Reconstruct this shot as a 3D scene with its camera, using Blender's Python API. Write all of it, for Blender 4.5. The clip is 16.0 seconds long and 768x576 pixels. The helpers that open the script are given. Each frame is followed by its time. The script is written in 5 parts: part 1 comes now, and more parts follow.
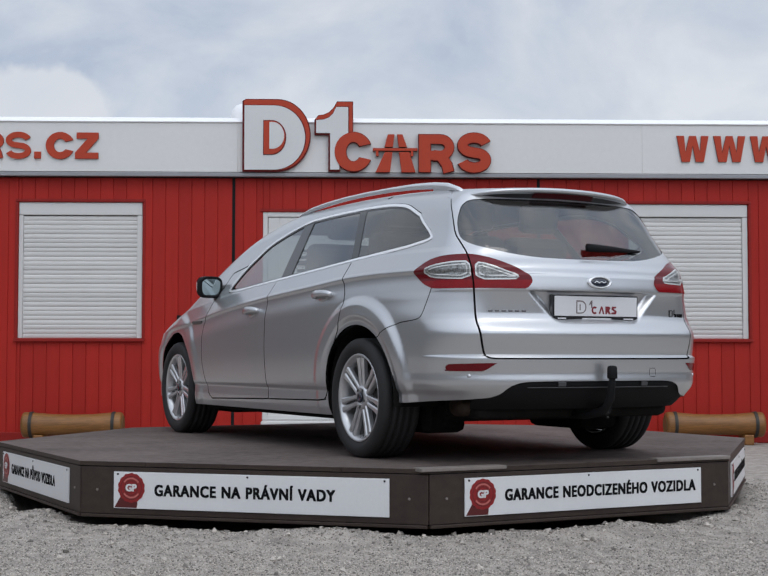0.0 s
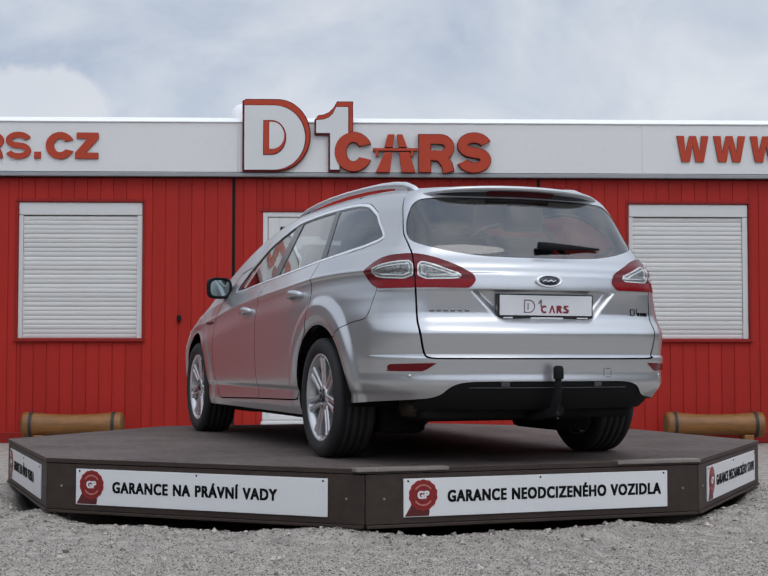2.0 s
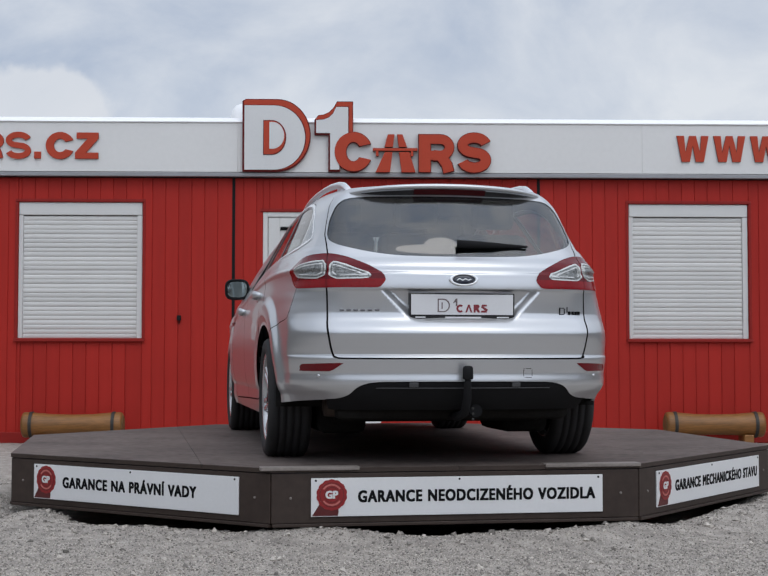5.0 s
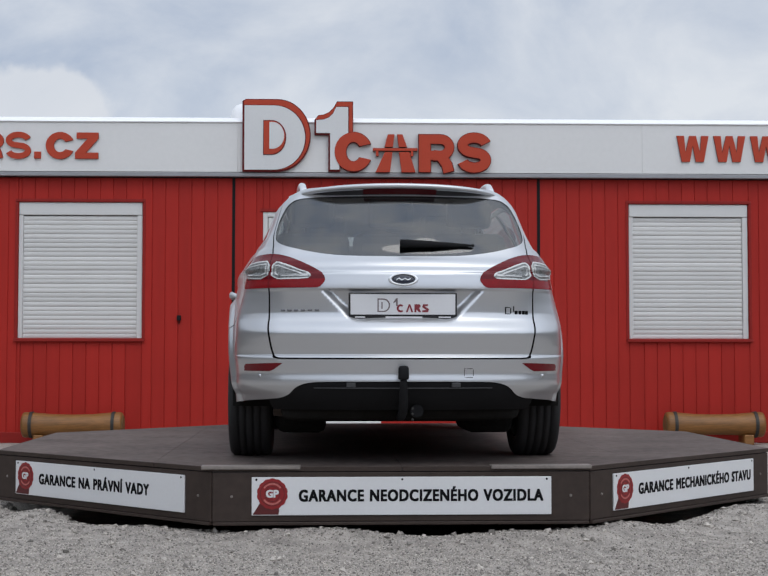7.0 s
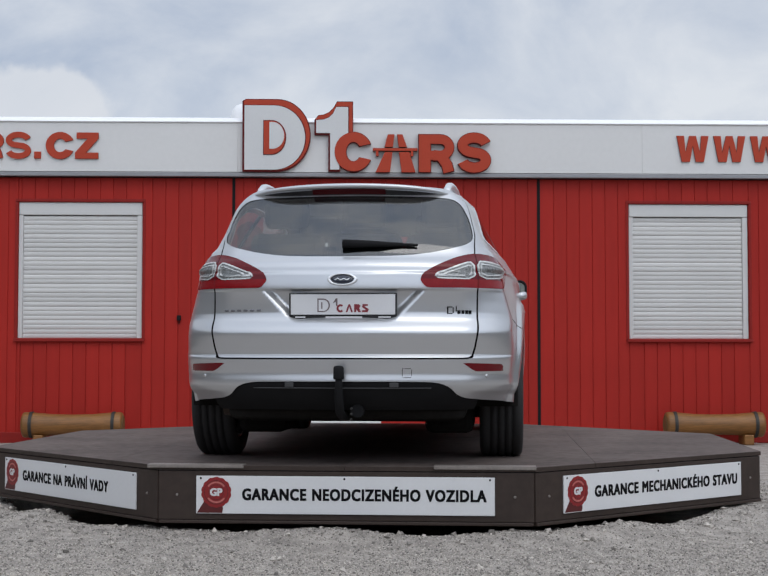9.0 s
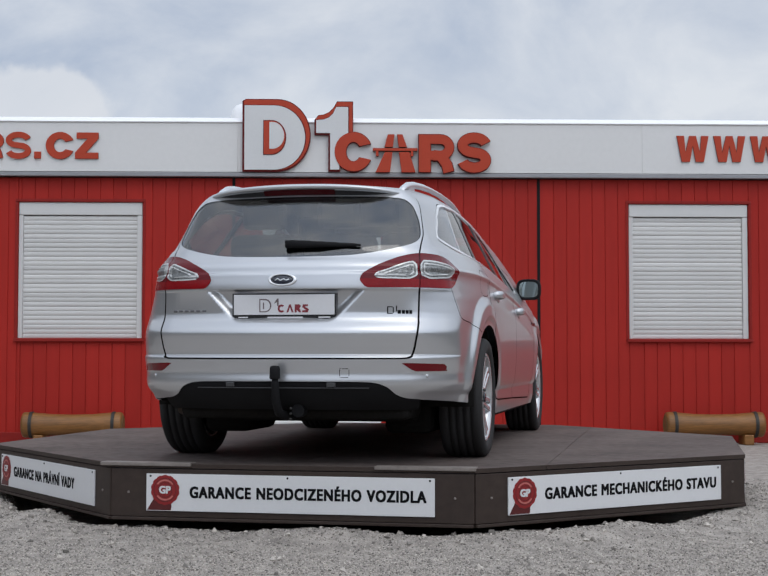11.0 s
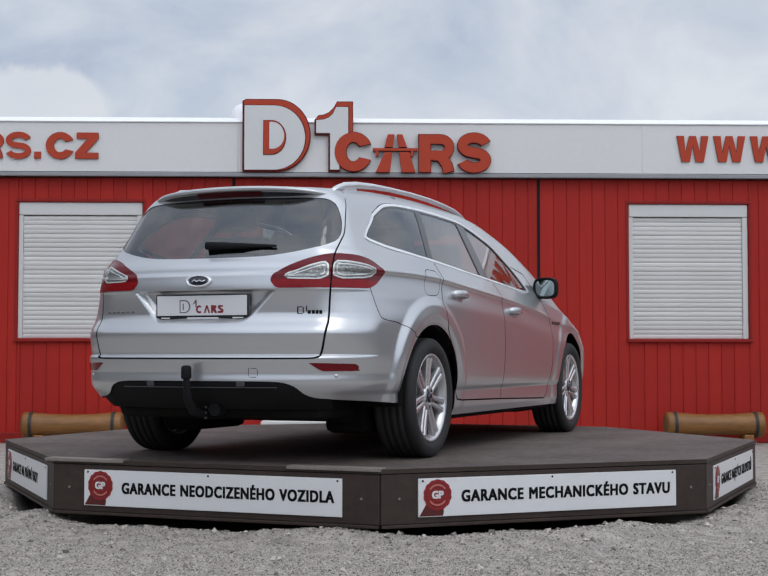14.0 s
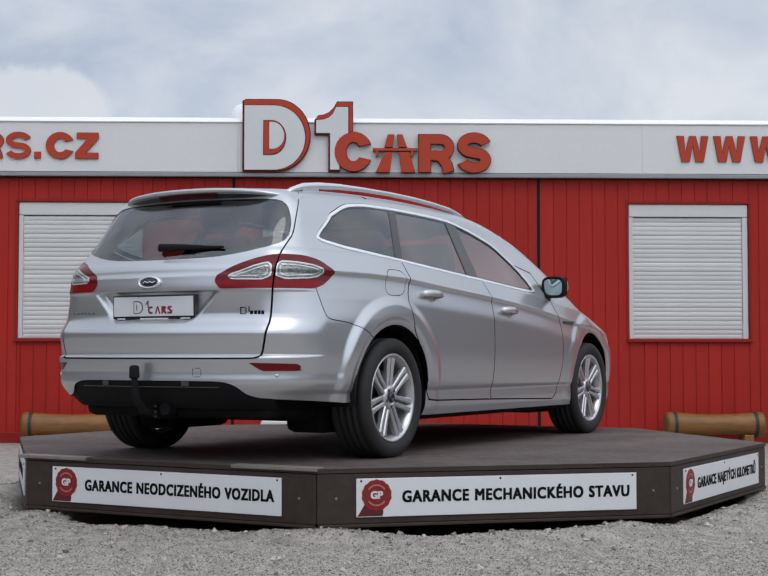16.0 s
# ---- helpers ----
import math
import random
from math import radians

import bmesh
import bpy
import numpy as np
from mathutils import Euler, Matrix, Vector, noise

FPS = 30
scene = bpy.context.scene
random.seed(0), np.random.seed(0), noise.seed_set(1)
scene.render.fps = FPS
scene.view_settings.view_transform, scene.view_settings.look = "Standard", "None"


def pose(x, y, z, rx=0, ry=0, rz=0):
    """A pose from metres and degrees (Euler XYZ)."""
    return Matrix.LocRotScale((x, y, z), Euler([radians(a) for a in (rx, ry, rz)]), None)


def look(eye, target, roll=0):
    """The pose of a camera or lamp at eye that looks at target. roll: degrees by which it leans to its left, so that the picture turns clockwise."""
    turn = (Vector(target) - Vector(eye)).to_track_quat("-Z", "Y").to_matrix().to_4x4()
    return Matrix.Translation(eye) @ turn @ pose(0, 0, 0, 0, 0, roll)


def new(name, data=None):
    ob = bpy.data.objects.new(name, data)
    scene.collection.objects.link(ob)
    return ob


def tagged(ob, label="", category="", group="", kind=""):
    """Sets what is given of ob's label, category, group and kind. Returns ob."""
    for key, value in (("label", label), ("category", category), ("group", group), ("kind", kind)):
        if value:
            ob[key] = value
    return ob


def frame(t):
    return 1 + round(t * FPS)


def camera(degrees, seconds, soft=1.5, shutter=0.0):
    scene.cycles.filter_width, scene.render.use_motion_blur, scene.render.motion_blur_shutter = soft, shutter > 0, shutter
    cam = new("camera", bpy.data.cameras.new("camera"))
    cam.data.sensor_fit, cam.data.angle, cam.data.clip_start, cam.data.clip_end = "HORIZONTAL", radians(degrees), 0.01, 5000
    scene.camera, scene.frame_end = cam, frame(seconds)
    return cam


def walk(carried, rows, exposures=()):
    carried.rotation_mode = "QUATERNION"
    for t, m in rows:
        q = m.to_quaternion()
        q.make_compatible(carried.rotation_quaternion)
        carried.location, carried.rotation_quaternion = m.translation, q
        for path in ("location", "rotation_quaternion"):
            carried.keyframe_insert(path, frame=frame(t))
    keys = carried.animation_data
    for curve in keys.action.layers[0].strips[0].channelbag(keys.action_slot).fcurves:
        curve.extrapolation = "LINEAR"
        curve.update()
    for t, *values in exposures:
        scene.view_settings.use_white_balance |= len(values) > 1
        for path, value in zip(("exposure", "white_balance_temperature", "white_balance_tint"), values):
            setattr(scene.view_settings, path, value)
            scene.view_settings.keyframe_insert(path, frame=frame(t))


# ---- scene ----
cam = camera(30.317, 16.0, soft=1.45)
EYE = pose(0, -9.27, 0.90, 92.774, 0, -0.133) @ pose(0, 0, 0, 0, 0, 0.047)
walk(cam, [(0, EYE), (16, EYE)])

# ---- light ----
world = bpy.data.worlds.new("overcast_sky")
scene.world = world
world.use_nodes = True
scene.view_settings.exposure = 0.0


SUN_WAY = Vector((3.4, -7.4, 11.6)).normalized()


def sky_nodes():
    nt = world.node_tree
    nt.nodes.clear()
    N, L = nt.nodes.new, nt.links.new
    out, bg = N("ShaderNodeOutputWorld"), N("ShaderNodeBackground")
    sky = N("ShaderNodeTexSky")
    sky.sky_type, sky.sun_disc = "NISHITA", False
    sky.sun_elevation, sky.sun_rotation = radians(55), radians(155)
    tc = N("ShaderNodeTexCoord")
    mp = N("ShaderNodeMapping")
    mp.inputs["Scale"].default_value = (1.0, 1.0, 1.7)
    mp.inputs["Location"].default_value = (3.1, 0.4, 1.7)
    L(tc.outputs["Generated"], mp.inputs["Vector"])
    n1, n2 = N("ShaderNodeTexNoise"), N("ShaderNodeTexNoise")
    n1.inputs["Scale"].default_value, n1.inputs["Detail"].default_value, n1.inputs["Roughness"].default_value = 5.2, 7.0, 0.56
    n1.inputs["Distortion"].default_value = 0.4
    n2.inputs["Scale"].default_value, n2.inputs["Detail"].default_value = 9.0, 6.0
    L(mp.outputs[0], n1.inputs["Vector"]), L(mp.outputs[0], n2.inputs["Vector"])
    add = N("ShaderNodeMath")
    add.operation = "MULTIPLY_ADD"
    L(n2.outputs[0], add.inputs[0])
    add.inputs[1].default_value = 0.22
    L(n1.outputs[0], add.inputs[2])
    ramp = N("ShaderNodeValToRGB")
    e = ramp.color_ramp.elements
    e[0].position, e[0].color = 0.44, (0.43, 0.51, 0.655, 1)
    e[1].position, e[1].color = 0.76, (0.79, 0.825, 0.88, 1)
    L(add.outputs[0], ramp.inputs[0])
    sc = N("ShaderNodeVectorMath")
    sc.operation = "SCALE"
    sc.inputs["Scale"].default_value = 0.10
    L(sky.outputs[0], sc.inputs[0])
    mix = N("ShaderNodeMix")
    mix.data_type = "RGBA"
    mix.inputs["Factor"].default_value = 0.92
    L(sc.outputs[0], mix.inputs["A"]), L(ramp.outputs[0], mix.inputs["B"])
    # brighter cloud round the hidden sun
    dot = N("ShaderNodeVectorMath")
    dot.operation = "DOT_PRODUCT"
    L(tc.outputs["Generated"], dot.inputs[0])
    dot.inputs[1].default_value = SUN_WAY
    glow = N("ShaderNodeMapRange")
    glow.interpolation_type = "SMOOTHSTEP"
    glow.inputs["From Min"].default_value, glow.inputs["From Max"].default_value = 0.0, 1.0
    glow.inputs["To Min"].default_value, glow.inputs["To Max"].default_value = 1.0, 1.92
    L(dot.outputs["Value"], glow.inputs["Value"])
    gs = N("ShaderNodeVectorMath")
    gs.operation = "SCALE"
    L(mix.outputs["Result"], gs.inputs[0]), L(glow.outputs[0], gs.inputs["Scale"])
    # one heaped white cloud low over the roof
    d0 = N("ShaderNodeVectorMath")
    d0.operation = "SUBTRACT"
    L(tc.outputs["Generated"], d0.inputs[0])
    d0.inputs[1].default_value = (-0.2400, 0.9568, 0.1620)
    sq = N("ShaderNodeVectorMath")
    sq.operation = "MULTIPLY"
    sq.inputs[1].default_value = (0.80, 0.5, 1.25)
    L(d0.outputs[0], sq.inputs[0])
    ln = N("ShaderNodeVectorMath")
    ln.operation = "LENGTH"
    L(sq.outputs[0], ln.inputs[0])
    n3 = N("ShaderNodeTexNoise")
    n3.inputs["Scale"].default_value, n3.inputs["Detail"].default_value, n3.inputs["Roughness"].default_value = 26.0, 5.0, 0.55
    L(tc.outputs["Generated"], n3.inputs["Vector"])
    ma = N("ShaderNodeMath")
    ma.operation = "MULTIPLY_ADD"
    L(n3.outputs[0], ma.inputs[0])
    ma.inputs[1].default_value = 0.045
    L(ln.outputs["Value"], ma.inputs[2])
    heap = N("ShaderNodeMapRange")
    heap.interpolation_type = "SMOOTHSTEP"
    heap.inputs["From Min"].default_value, heap.inputs["From Max"].default_value = 0.062, 0.074
    heap.inputs["To Min"].default_value, heap.inputs["To Max"].default_value = 0.75, 0.0
    L(ma.outputs[0], heap.inputs["Value"])
    mx = N("ShaderNodeMix")
    mx.data_type = "RGBA"
    L(heap.outputs[0], mx.inputs["Factor"]), L(gs.outputs[0], mx.inputs["A"])
    mx.inputs["B"].default_value = (0.76, 0.79, 0.84, 1)
    L(mx.outputs["Result"], bg.inputs["Color"])
    bg.inputs["Strength"].default_value = 0.95
    L(bg.outputs[0], out.inputs[0])


sky_nodes()
sun = new("sun", bpy.data.lights.new("sun", "SUN"))
sun.data.energy, sun.data.angle, sun.data.color = 0.48, radians(35), (1.0, 0.955, 0.88)
sun.matrix_world = look(SUN_WAY * 14, (0, 0, 0))


# ---- materials ----
def mat(name, color, rough=0.5, metal=0.0, var=0.08, scale=6.0, fine=60.0, bump=0.0, coat=0.0, island=0.0, coords="Object", stretch=(1, 1, 1), spec=0.5):
    m = bpy.data.materials.new(name)
    m.use_nodes = True
    nt = m.node_tree
    N, L = nt.nodes.new, nt.links.new
    b = nt.nodes["Principled BSDF"]
    b.inputs["Roughness"].default_value, b.inputs["Metallic"].default_value = rough, metal
    b.inputs["Coat Weight"].default_value, b.inputs["Coat Roughness"].default_value = coat, 0.04
    b.inputs["Specular IOR Level"].default_value = spec
    tc, mp = N("ShaderNodeTexCoord"), N("ShaderNodeMapping")
    mp.inputs["Scale"].default_value = stretch
    L(tc.outputs[coords], mp.inputs["Vector"])
    big, small = N("ShaderNodeTexNoise"), N("ShaderNodeTexNoise")
    big.inputs["Scale"].default_value, big.inputs["Detail"].default_value = scale, 4
    small.inputs["Scale"].default_value, small.inputs["Detail"].default_value = fine, 3
    L(mp.outputs[0], big.inputs["Vector"]), L(mp.outputs[0], small.inputs["Vector"])
    mixn = N("ShaderNodeMath")
    mixn.operation = "ADD"
    L(big.outputs[0], mixn.inputs[0]), L(small.outputs[0], mixn.inputs[1])
    rng = N("ShaderNodeMapRange")
    rng.inputs["From Min"].default_value, rng.inputs["From Max"].default_value = 0.6, 1.4
    rng.inputs["To Min"].default_value, rng.inputs["To Max"].default_value = 1 - var, 1 + var
    L(mixn.outputs[0], rng.inputs["Value"])
    val = rng.outputs[0]
    if island:
        oi = N("ShaderNodeObjectInfo")
        r2 = N("ShaderNodeMapRange")
        r2.inputs["To Min"].default_value, r2.inputs["To Max"].default_value = 1 - island, 1 + island
        L(oi.outputs["Random"], r2.inputs["Value"])
        mu = N("ShaderNodeMath")
        mu.operation = "MULTIPLY"
        L(val, mu.inputs[0]), L(r2.outputs[0], mu.inputs[1])
        val = mu.outputs[0]
    sc = N("ShaderNodeVectorMath")
    sc.operation = "SCALE"
    sc.inputs[0].default_value = color[:3]
    L(val, sc.inputs["Scale"])
    L(sc.outputs[0], b.inputs["Base Color"])
    if bump:
        bp = N("ShaderNodeBump")
        bp.inputs["Strength"].default_value, bp.inputs["Distance"].default_value = bump, 0.004
        L(mixn.outputs[0], bp.inputs["Height"])
        L(bp.outputs[0], b.inputs["Normal"])
    return m


RED = mat("red_painted_steel", (0.395, 0.022, 0.015), 0.55, var=0.13, scale=1.3, fine=9, stretch=(1, 1, 0.25), spec=0.2, island=0.07)
RED_DARK = mat("red_trim", (0.27, 0.018, 0.014), 0.5, var=0.08, spec=0.2)
WHITE = mat("white_coated_metal", (0.72, 0.71, 0.69), 0.42, var=0.03, scale=0.8, fine=20)
SHUTTER = mat("shutter_white", (0.66, 0.648, 0.625), 0.4, var=0.03, island=0.09)
# white with the capping's skylight put into the colour; the dome shares it
LIT_WHITE = mat("skylit_white", (0.93, 0.93, 0.93), 0.3, var=0.02)
GREY = mat("grey_metal", (0.30, 0.30, 0.31), 0.45, metal=0.3, var=0.08)
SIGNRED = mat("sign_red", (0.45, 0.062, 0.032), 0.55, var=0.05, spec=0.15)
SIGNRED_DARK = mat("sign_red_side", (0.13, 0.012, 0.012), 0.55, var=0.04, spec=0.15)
BLACK = mat("black", (0.010, 0.010, 0.011), 0.6, var=0.1, spec=0.15)
DECK = mat("film_faced_plywood", (0.120, 0.096, 0.086), 0.72, var=0.45, scale=2.2, fine=17, bump=0.25, island=0.10, spec=0.16)
SKIRT = mat("dark_brown_steel", (0.046, 0.032, 0.026), 0.5, spec=0.3, var=0.22, scale=3, fine=25, bump=0.08)
SIGNFACE = mat("pale_sign_face", (0.66, 0.66, 0.65), 0.45, var=0.04, scale=2)
STRIPM = mat("worn_strip", (0.22, 0.19, 0.17), 0.5, var=0.2, scale=10)
SIGN = mat("white_sign_board", (0.74, 0.74, 0.74), 0.35, var=0.03, scale=3)
SEAL = mat("seal_red", (0.27, 0.016, 0.018), 0.4, var=0.10, scale=30)
SEAL_PINK = mat("seal_pink", (0.52, 0.16, 0.14), 0.4, var=0.15, scale=40)
SEAL_DK = mat("seal_dark_red", (0.10, 0.014, 0.014), 0.4, var=0.1)
INK = mat("ink", (0.007, 0.007, 0.008), 0.6, var=0.05, spec=0.1)
GRAVEL = mat("gravel", (0.35, 0.315, 0.280), 0.95, var=0.55, scale=11, fine=150, bump=1.0, coords="Object", spec=0.2)
STONE = mat("gravel_stone", (0.36, 0.345, 0.33), 0.9, var=0.3, scale=25, fine=90, bump=0.6, spec=0.2)
LOGM = mat("varnished_log", (0.225, 0.098, 0.024), 0.5, var=0.4, scale=4, fine=26, bump=0.2, stretch=(0.4, 3, 3))
LOGEND = mat("log_end_grain", (0.16, 0.10, 0.035), 0.6, var=0.3, scale=18)
BAND = mat("rusty_band", (0.045, 0.042, 0.038), 0.6, metal=0.4, var=0.2)
PVC = mat("white_pvc", (0.66, 0.655, 0.635), 0.35, var=0.03)


# ---- mesh helpers ----
def mesh_ob(name, bm, material, parent=None, label="", smooth=False):
    me = bpy.data.meshes.new(name)
    bm.normal_update()
    bm.to_mesh(me)
    bm.free()
    for m in material if isinstance(material, (list, tuple)) else [material]:
        me.materials.append(m)
    if smooth:
        for p in me.polygons:
            p.use_smooth = True
    ob = new(name, me)
    if parent is not None:
        ob.parent = parent
    if label:
        ob["label"] = label
    return ob


def part(name, bm, material, parent, label="", smooth=False):
    return mesh_ob(name, bm, material, parent, label, smooth)


def thing(name, m, label, category, group="", kind=""):
    ob = new(name)
    ob.matrix_world = m
    return tagged(ob, label, category, group, kind)


def add_box(bm, lo, hi, bevel=0.0, m=None, mat_i=0):
    r = bmesh.ops.create_cube(bm, size=1)
    vs = r["verts"]
    c, s = [(a + b) / 2 for a, b in zip(lo, hi)], [abs(b - a) for a, b in zip(lo, hi)]
    for v in vs:
        v.co = Vector((v.co.x * s[0] + c[0], v.co.y * s[1] + c[1], v.co.z * s[2] + c[2]))
    fs = {f for v in vs for f in v.link_faces}
    if bevel:
        es = {e for v in vs for e in v.link_edges}
        rb = bmesh.ops.bevel(bm, geom=list(es), offset=bevel, segments=2, affect="EDGES", profile=0.5)
        fs = set(rb["faces"]) | {f for f in fs if f.is_valid}
        vs = list({v for f in fs for v in f.verts})
    for f in fs:
        f.material_index = mat_i
    if m is not None:
        bmesh.ops.transform(bm, matrix=m, verts=vs)
    return vs


def box(lo, hi, bevel=0.0):
    bm = bmesh.new()
    add_box(bm, lo, hi, bevel)
    return bm


def add_prism(bm, pts, y0, y1, mat_i=0):
    """Polygon pts (x, z) extruded from y0 to y1."""
    a = [bm.verts.new((x, y0, z)) for x, z in pts]
    b = [bm.verts.new((x, y1, z)) for x, z in pts]
    n = len(pts)
    fs = [bm.faces.new(a), bm.faces.new(b[::-1])]
    fs += [bm.faces.new((a[(i + 1) % n], a[i], b[i], b[(i + 1) % n])) for i in range(n)]
    for f in fs:
        f.material_index = mat_i
    bmesh.ops.recalc_face_normals(bm, faces=fs)
    return fs


def prism(pts, y0, y1, side=0):
    bm = bmesh.new()
    for f in add_prism(bm, pts, y0, y1)[2:]:
        f.material_index = side
    return bm


def add_lathe(bm, prof, seg=48, axis="X", m=None, mat_i=0, closed=False):
    """Profile (a, r) turned about the axis."""
    rings = []
    for a, r in prof:
        ring = []
        for k in range(seg):
            t = 2 * math.pi * k / seg
            c, s = r * math.cos(t), r * math.sin(t)
            ring.append(bm.verts.new({"X": (a, c, s), "Y": (c, a, s), "Z": (c, s, a)}[axis]))
        rings.append(ring)
    pairs = list(zip(rings, rings[1:])) + ([(rings[-1], rings[0])] if closed else [])
    fs = []
    for p, q in pairs:
        for k in range(seg):
            fs.append(bm.faces.new((p[k], p[(k + 1) % seg], q[(k + 1) % seg], q[k])))
    if not closed:
        for ring in (rings[0], rings[-1]):
            fs.append(bm.faces.new(ring))
    for f in fs:
        f.material_index = mat_i
    bmesh.ops.recalc_face_normals(bm, faces=fs)
    if m is not None:
        bmesh.ops.transform(bm, matrix=m, verts=[v for r in rings for v in r])
    return fs


def lathe(prof, seg=48, axis="X", m=None, closed=False):
    bm = bmesh.new()
    add_lathe(bm, prof, seg, axis, m, 0, closed)
    return bm


def lettering(name, body, size, material, parent, m, depth=0.002, bold=0.0, width=None, label="", spaces=1.0, parent_holds=False, apart=1.0):
    """Raised lettering that stands in the x-z plane of m, readable from -y."""
    cu = bpy.data.curves.new(name, "FONT")
    cu.body, cu.size, cu.extrude, cu.resolution_u, cu.space_word, cu.space_character = body, size, depth, 3, spaces, apart
    tmp = bpy.data.objects.new(name, cu)
    me = bpy.data.meshes.new_from_object(tmp)
    bpy.data.objects.remove(tmp)
    bpy.data.curves.remove(cu)
    me.name = name
    if width:
        xs = [v.co.x for v in me.vertices]
        k = width / (max(xs) - min(xs))
        x0 = min(xs)
        for v in me.vertices:
            v.co.x = (v.co.x - x0) * k
    if bold:
        bm = bmesh.new()
        for k in range(9):
            dx, dz = bold * (k % 3 - 1), bold * 0.8 * (k // 3 - 1)
            n0 = len(bm.verts)
            bm.from_mesh(me)
            bm.verts.ensure_lookup_table()
            for v in bm.verts[n0:]:
                v.co += Vector((dx, dz, 0.00012 * k))
        bm.to_mesh(me)
        bm.free()
    me.transform(Matrix.Rotation(radians(90), 4, "X"))
    holder = new(name)
    holder.parent = parent
    holder.matrix_basis = m
    # one mesh a word: letters nearer than a space belong together
    n = len(me.vertices)
    root = list(range(n))

    def find(i):
        while root[i] != i:
            root[i] = root[root[i]]
            i = root[i]
        return i
    for ed in me.edges:
        root[find(ed.vertices[0])] = find(ed.vertices[1])
    span = {}
    for i, v in enumerate(me.vertices):
        k = find(i)
        lo, hi = span.get(k, (9e9, -9e9))
        span[k] = (min(lo, v.co.x), max(hi, v.co.x))
    word, right, of = -1, -9e9, {}
    for k, (lo, hi) in sorted(span.items(), key=lambda p: p[1][0]):
        if lo - right > size * 0.24:
            word += 1
        of[k], right = word, max(right, hi)
    groups = {}
    for p in me.polygons:
        groups.setdefault(of[find(p.vertices[0])], []).append(p)
    for w, polys in groups.items():
        ids, vl, fl = {}, [], []
        for p in polys:
            for i in p.vertices:
                if i not in ids:
                    ids[i] = len(vl)
                    vl.append(me.vertices[i].co[:])
            fl.append([ids[i] for i in p.vertices])
        wm = bpy.data.meshes.new("word")
        wm.from_pydata(vl, [], fl)
        wm.materials.append(material)
        wo = new("word", wm)
        wo.parent = holder if parent_holds else parent
        if not parent_holds:
            wo.matrix_basis = m
        if label:
            wo["label"] = label
    if not parent_holds:
        bpy.data.objects.remove(holder)
    bpy.data.meshes.remove(me)


# ---- ground ----
def ground():
    rnd = random.Random(4)
    bm = bmesh.new()
    xs = sorted(set([-400, -120, -40, -15, -8] + [round(-4.2 + 0.06 * i, 3) for i in range(141)] + [8, 15, 40, 120, 400]))
    ys = sorted(set([-400, -100, -30, -12, -9] + [round(-4.6 + 0.045 * i, 3) for i in range(90)] + [-0.4, 0.2, 0.8, 1.5, 2.5, 3.5, 4.5, 6, 9, 15, 40, 120, 400]))

    def hgt(x, y):
        if abs(x) > 5 or y < -5 or y > 7:
            return 0.0
        h = 0.012 * noise.noise(Vector((x * 2.3, y * 2.3, 0.3))) + 0.007 * noise.noise(Vector((x * 9, y * 9, 2.0)))
        r = math.hypot(x, y)
        rim = 2.30 + 0.13 * noise.noise(Vector((math.atan2(y, x) * 5, 0.4, 7.7))) + 0.05 * noise.noise(Vector((math.atan2(y, x) * 19, 0.4, 1.7)))
        h += (0.052 + 0.05 * noise.noise(Vector((x * 1.7, y * 1.7, 5.0)))) * math.exp(-((r - rim - 0.12) / 0.22) ** 2)
        if r < rim:
            h -= 0.10 * min(1, (rim - r) / 0.06)
        return h
    grid = [[bm.verts.new((x, y, hgt(x, y))) for x in xs] for y in ys]
    for j in range(len(ys) - 1):
        for i in range(len(xs) - 1):
            bm.faces.new((grid[j][i], grid[j][i + 1], grid[j + 1][i + 1], grid[j + 1][i]))
    g = mesh_ob("ground", bm, GRAVEL, smooth=True)
    tagged(g, "grey crushed gravel yard, uneven round the turntable", "ground", kind="structure")
    # loose stones
    tv, tf = [], []
    base = [Vector(v) for v in ((1, 0, 0), (-1, 0, 0), (0, 1, 0), (0, -1, 0), (0, 0, 1), (0, 0, -1))]
    tri = [(0, 2, 4), (2, 1, 4), (1, 3, 4), (3, 0, 4), (2, 0, 5), (1, 2, 5), (3, 1, 5), (0, 3, 5)]
    for k in range(90000):
        y = -4.0 + 5.2 * rnd.random() ** 1.5
        x = rnd.uniform(-1, 1) * (9.3 + y) * 0.30
        if math.hypot(x, y) < 2.30:
            continue
        s = rnd.choice((0.003, 0.0035, 0.004, 0.005, 0.0065)) * (1 + (rnd.random() < 0.008) * 1.8 + (rnd.random() < 0.02) * (math.hypot(x, y) < 2.62) * 2.0)
        rot = Euler((rnd.random() * 6, rnd.random() * 6, rnd.random() * 6)).to_matrix()
        z = hgt(x, y)
        o = len(tv)
        for b in base:
            p = rot @ (b * s * rnd.uniform(0.6, 1.25))
            tv.append((x + p.x, y + p.y, z + p.z * 0.8 + s * 0.25))
        tf += [(a + o, b + o, c + o) for a, b, c in tri]
    me = bpy.data.meshes.new("gravel_stones")
    me.from_pydata(tv, [], tf)
    me.materials.append(STONE_ISL)
    tagged(new("gravel_stones", me), "loose grey crushed stones lying on the gravel yard", "gravel", kind="stuff")


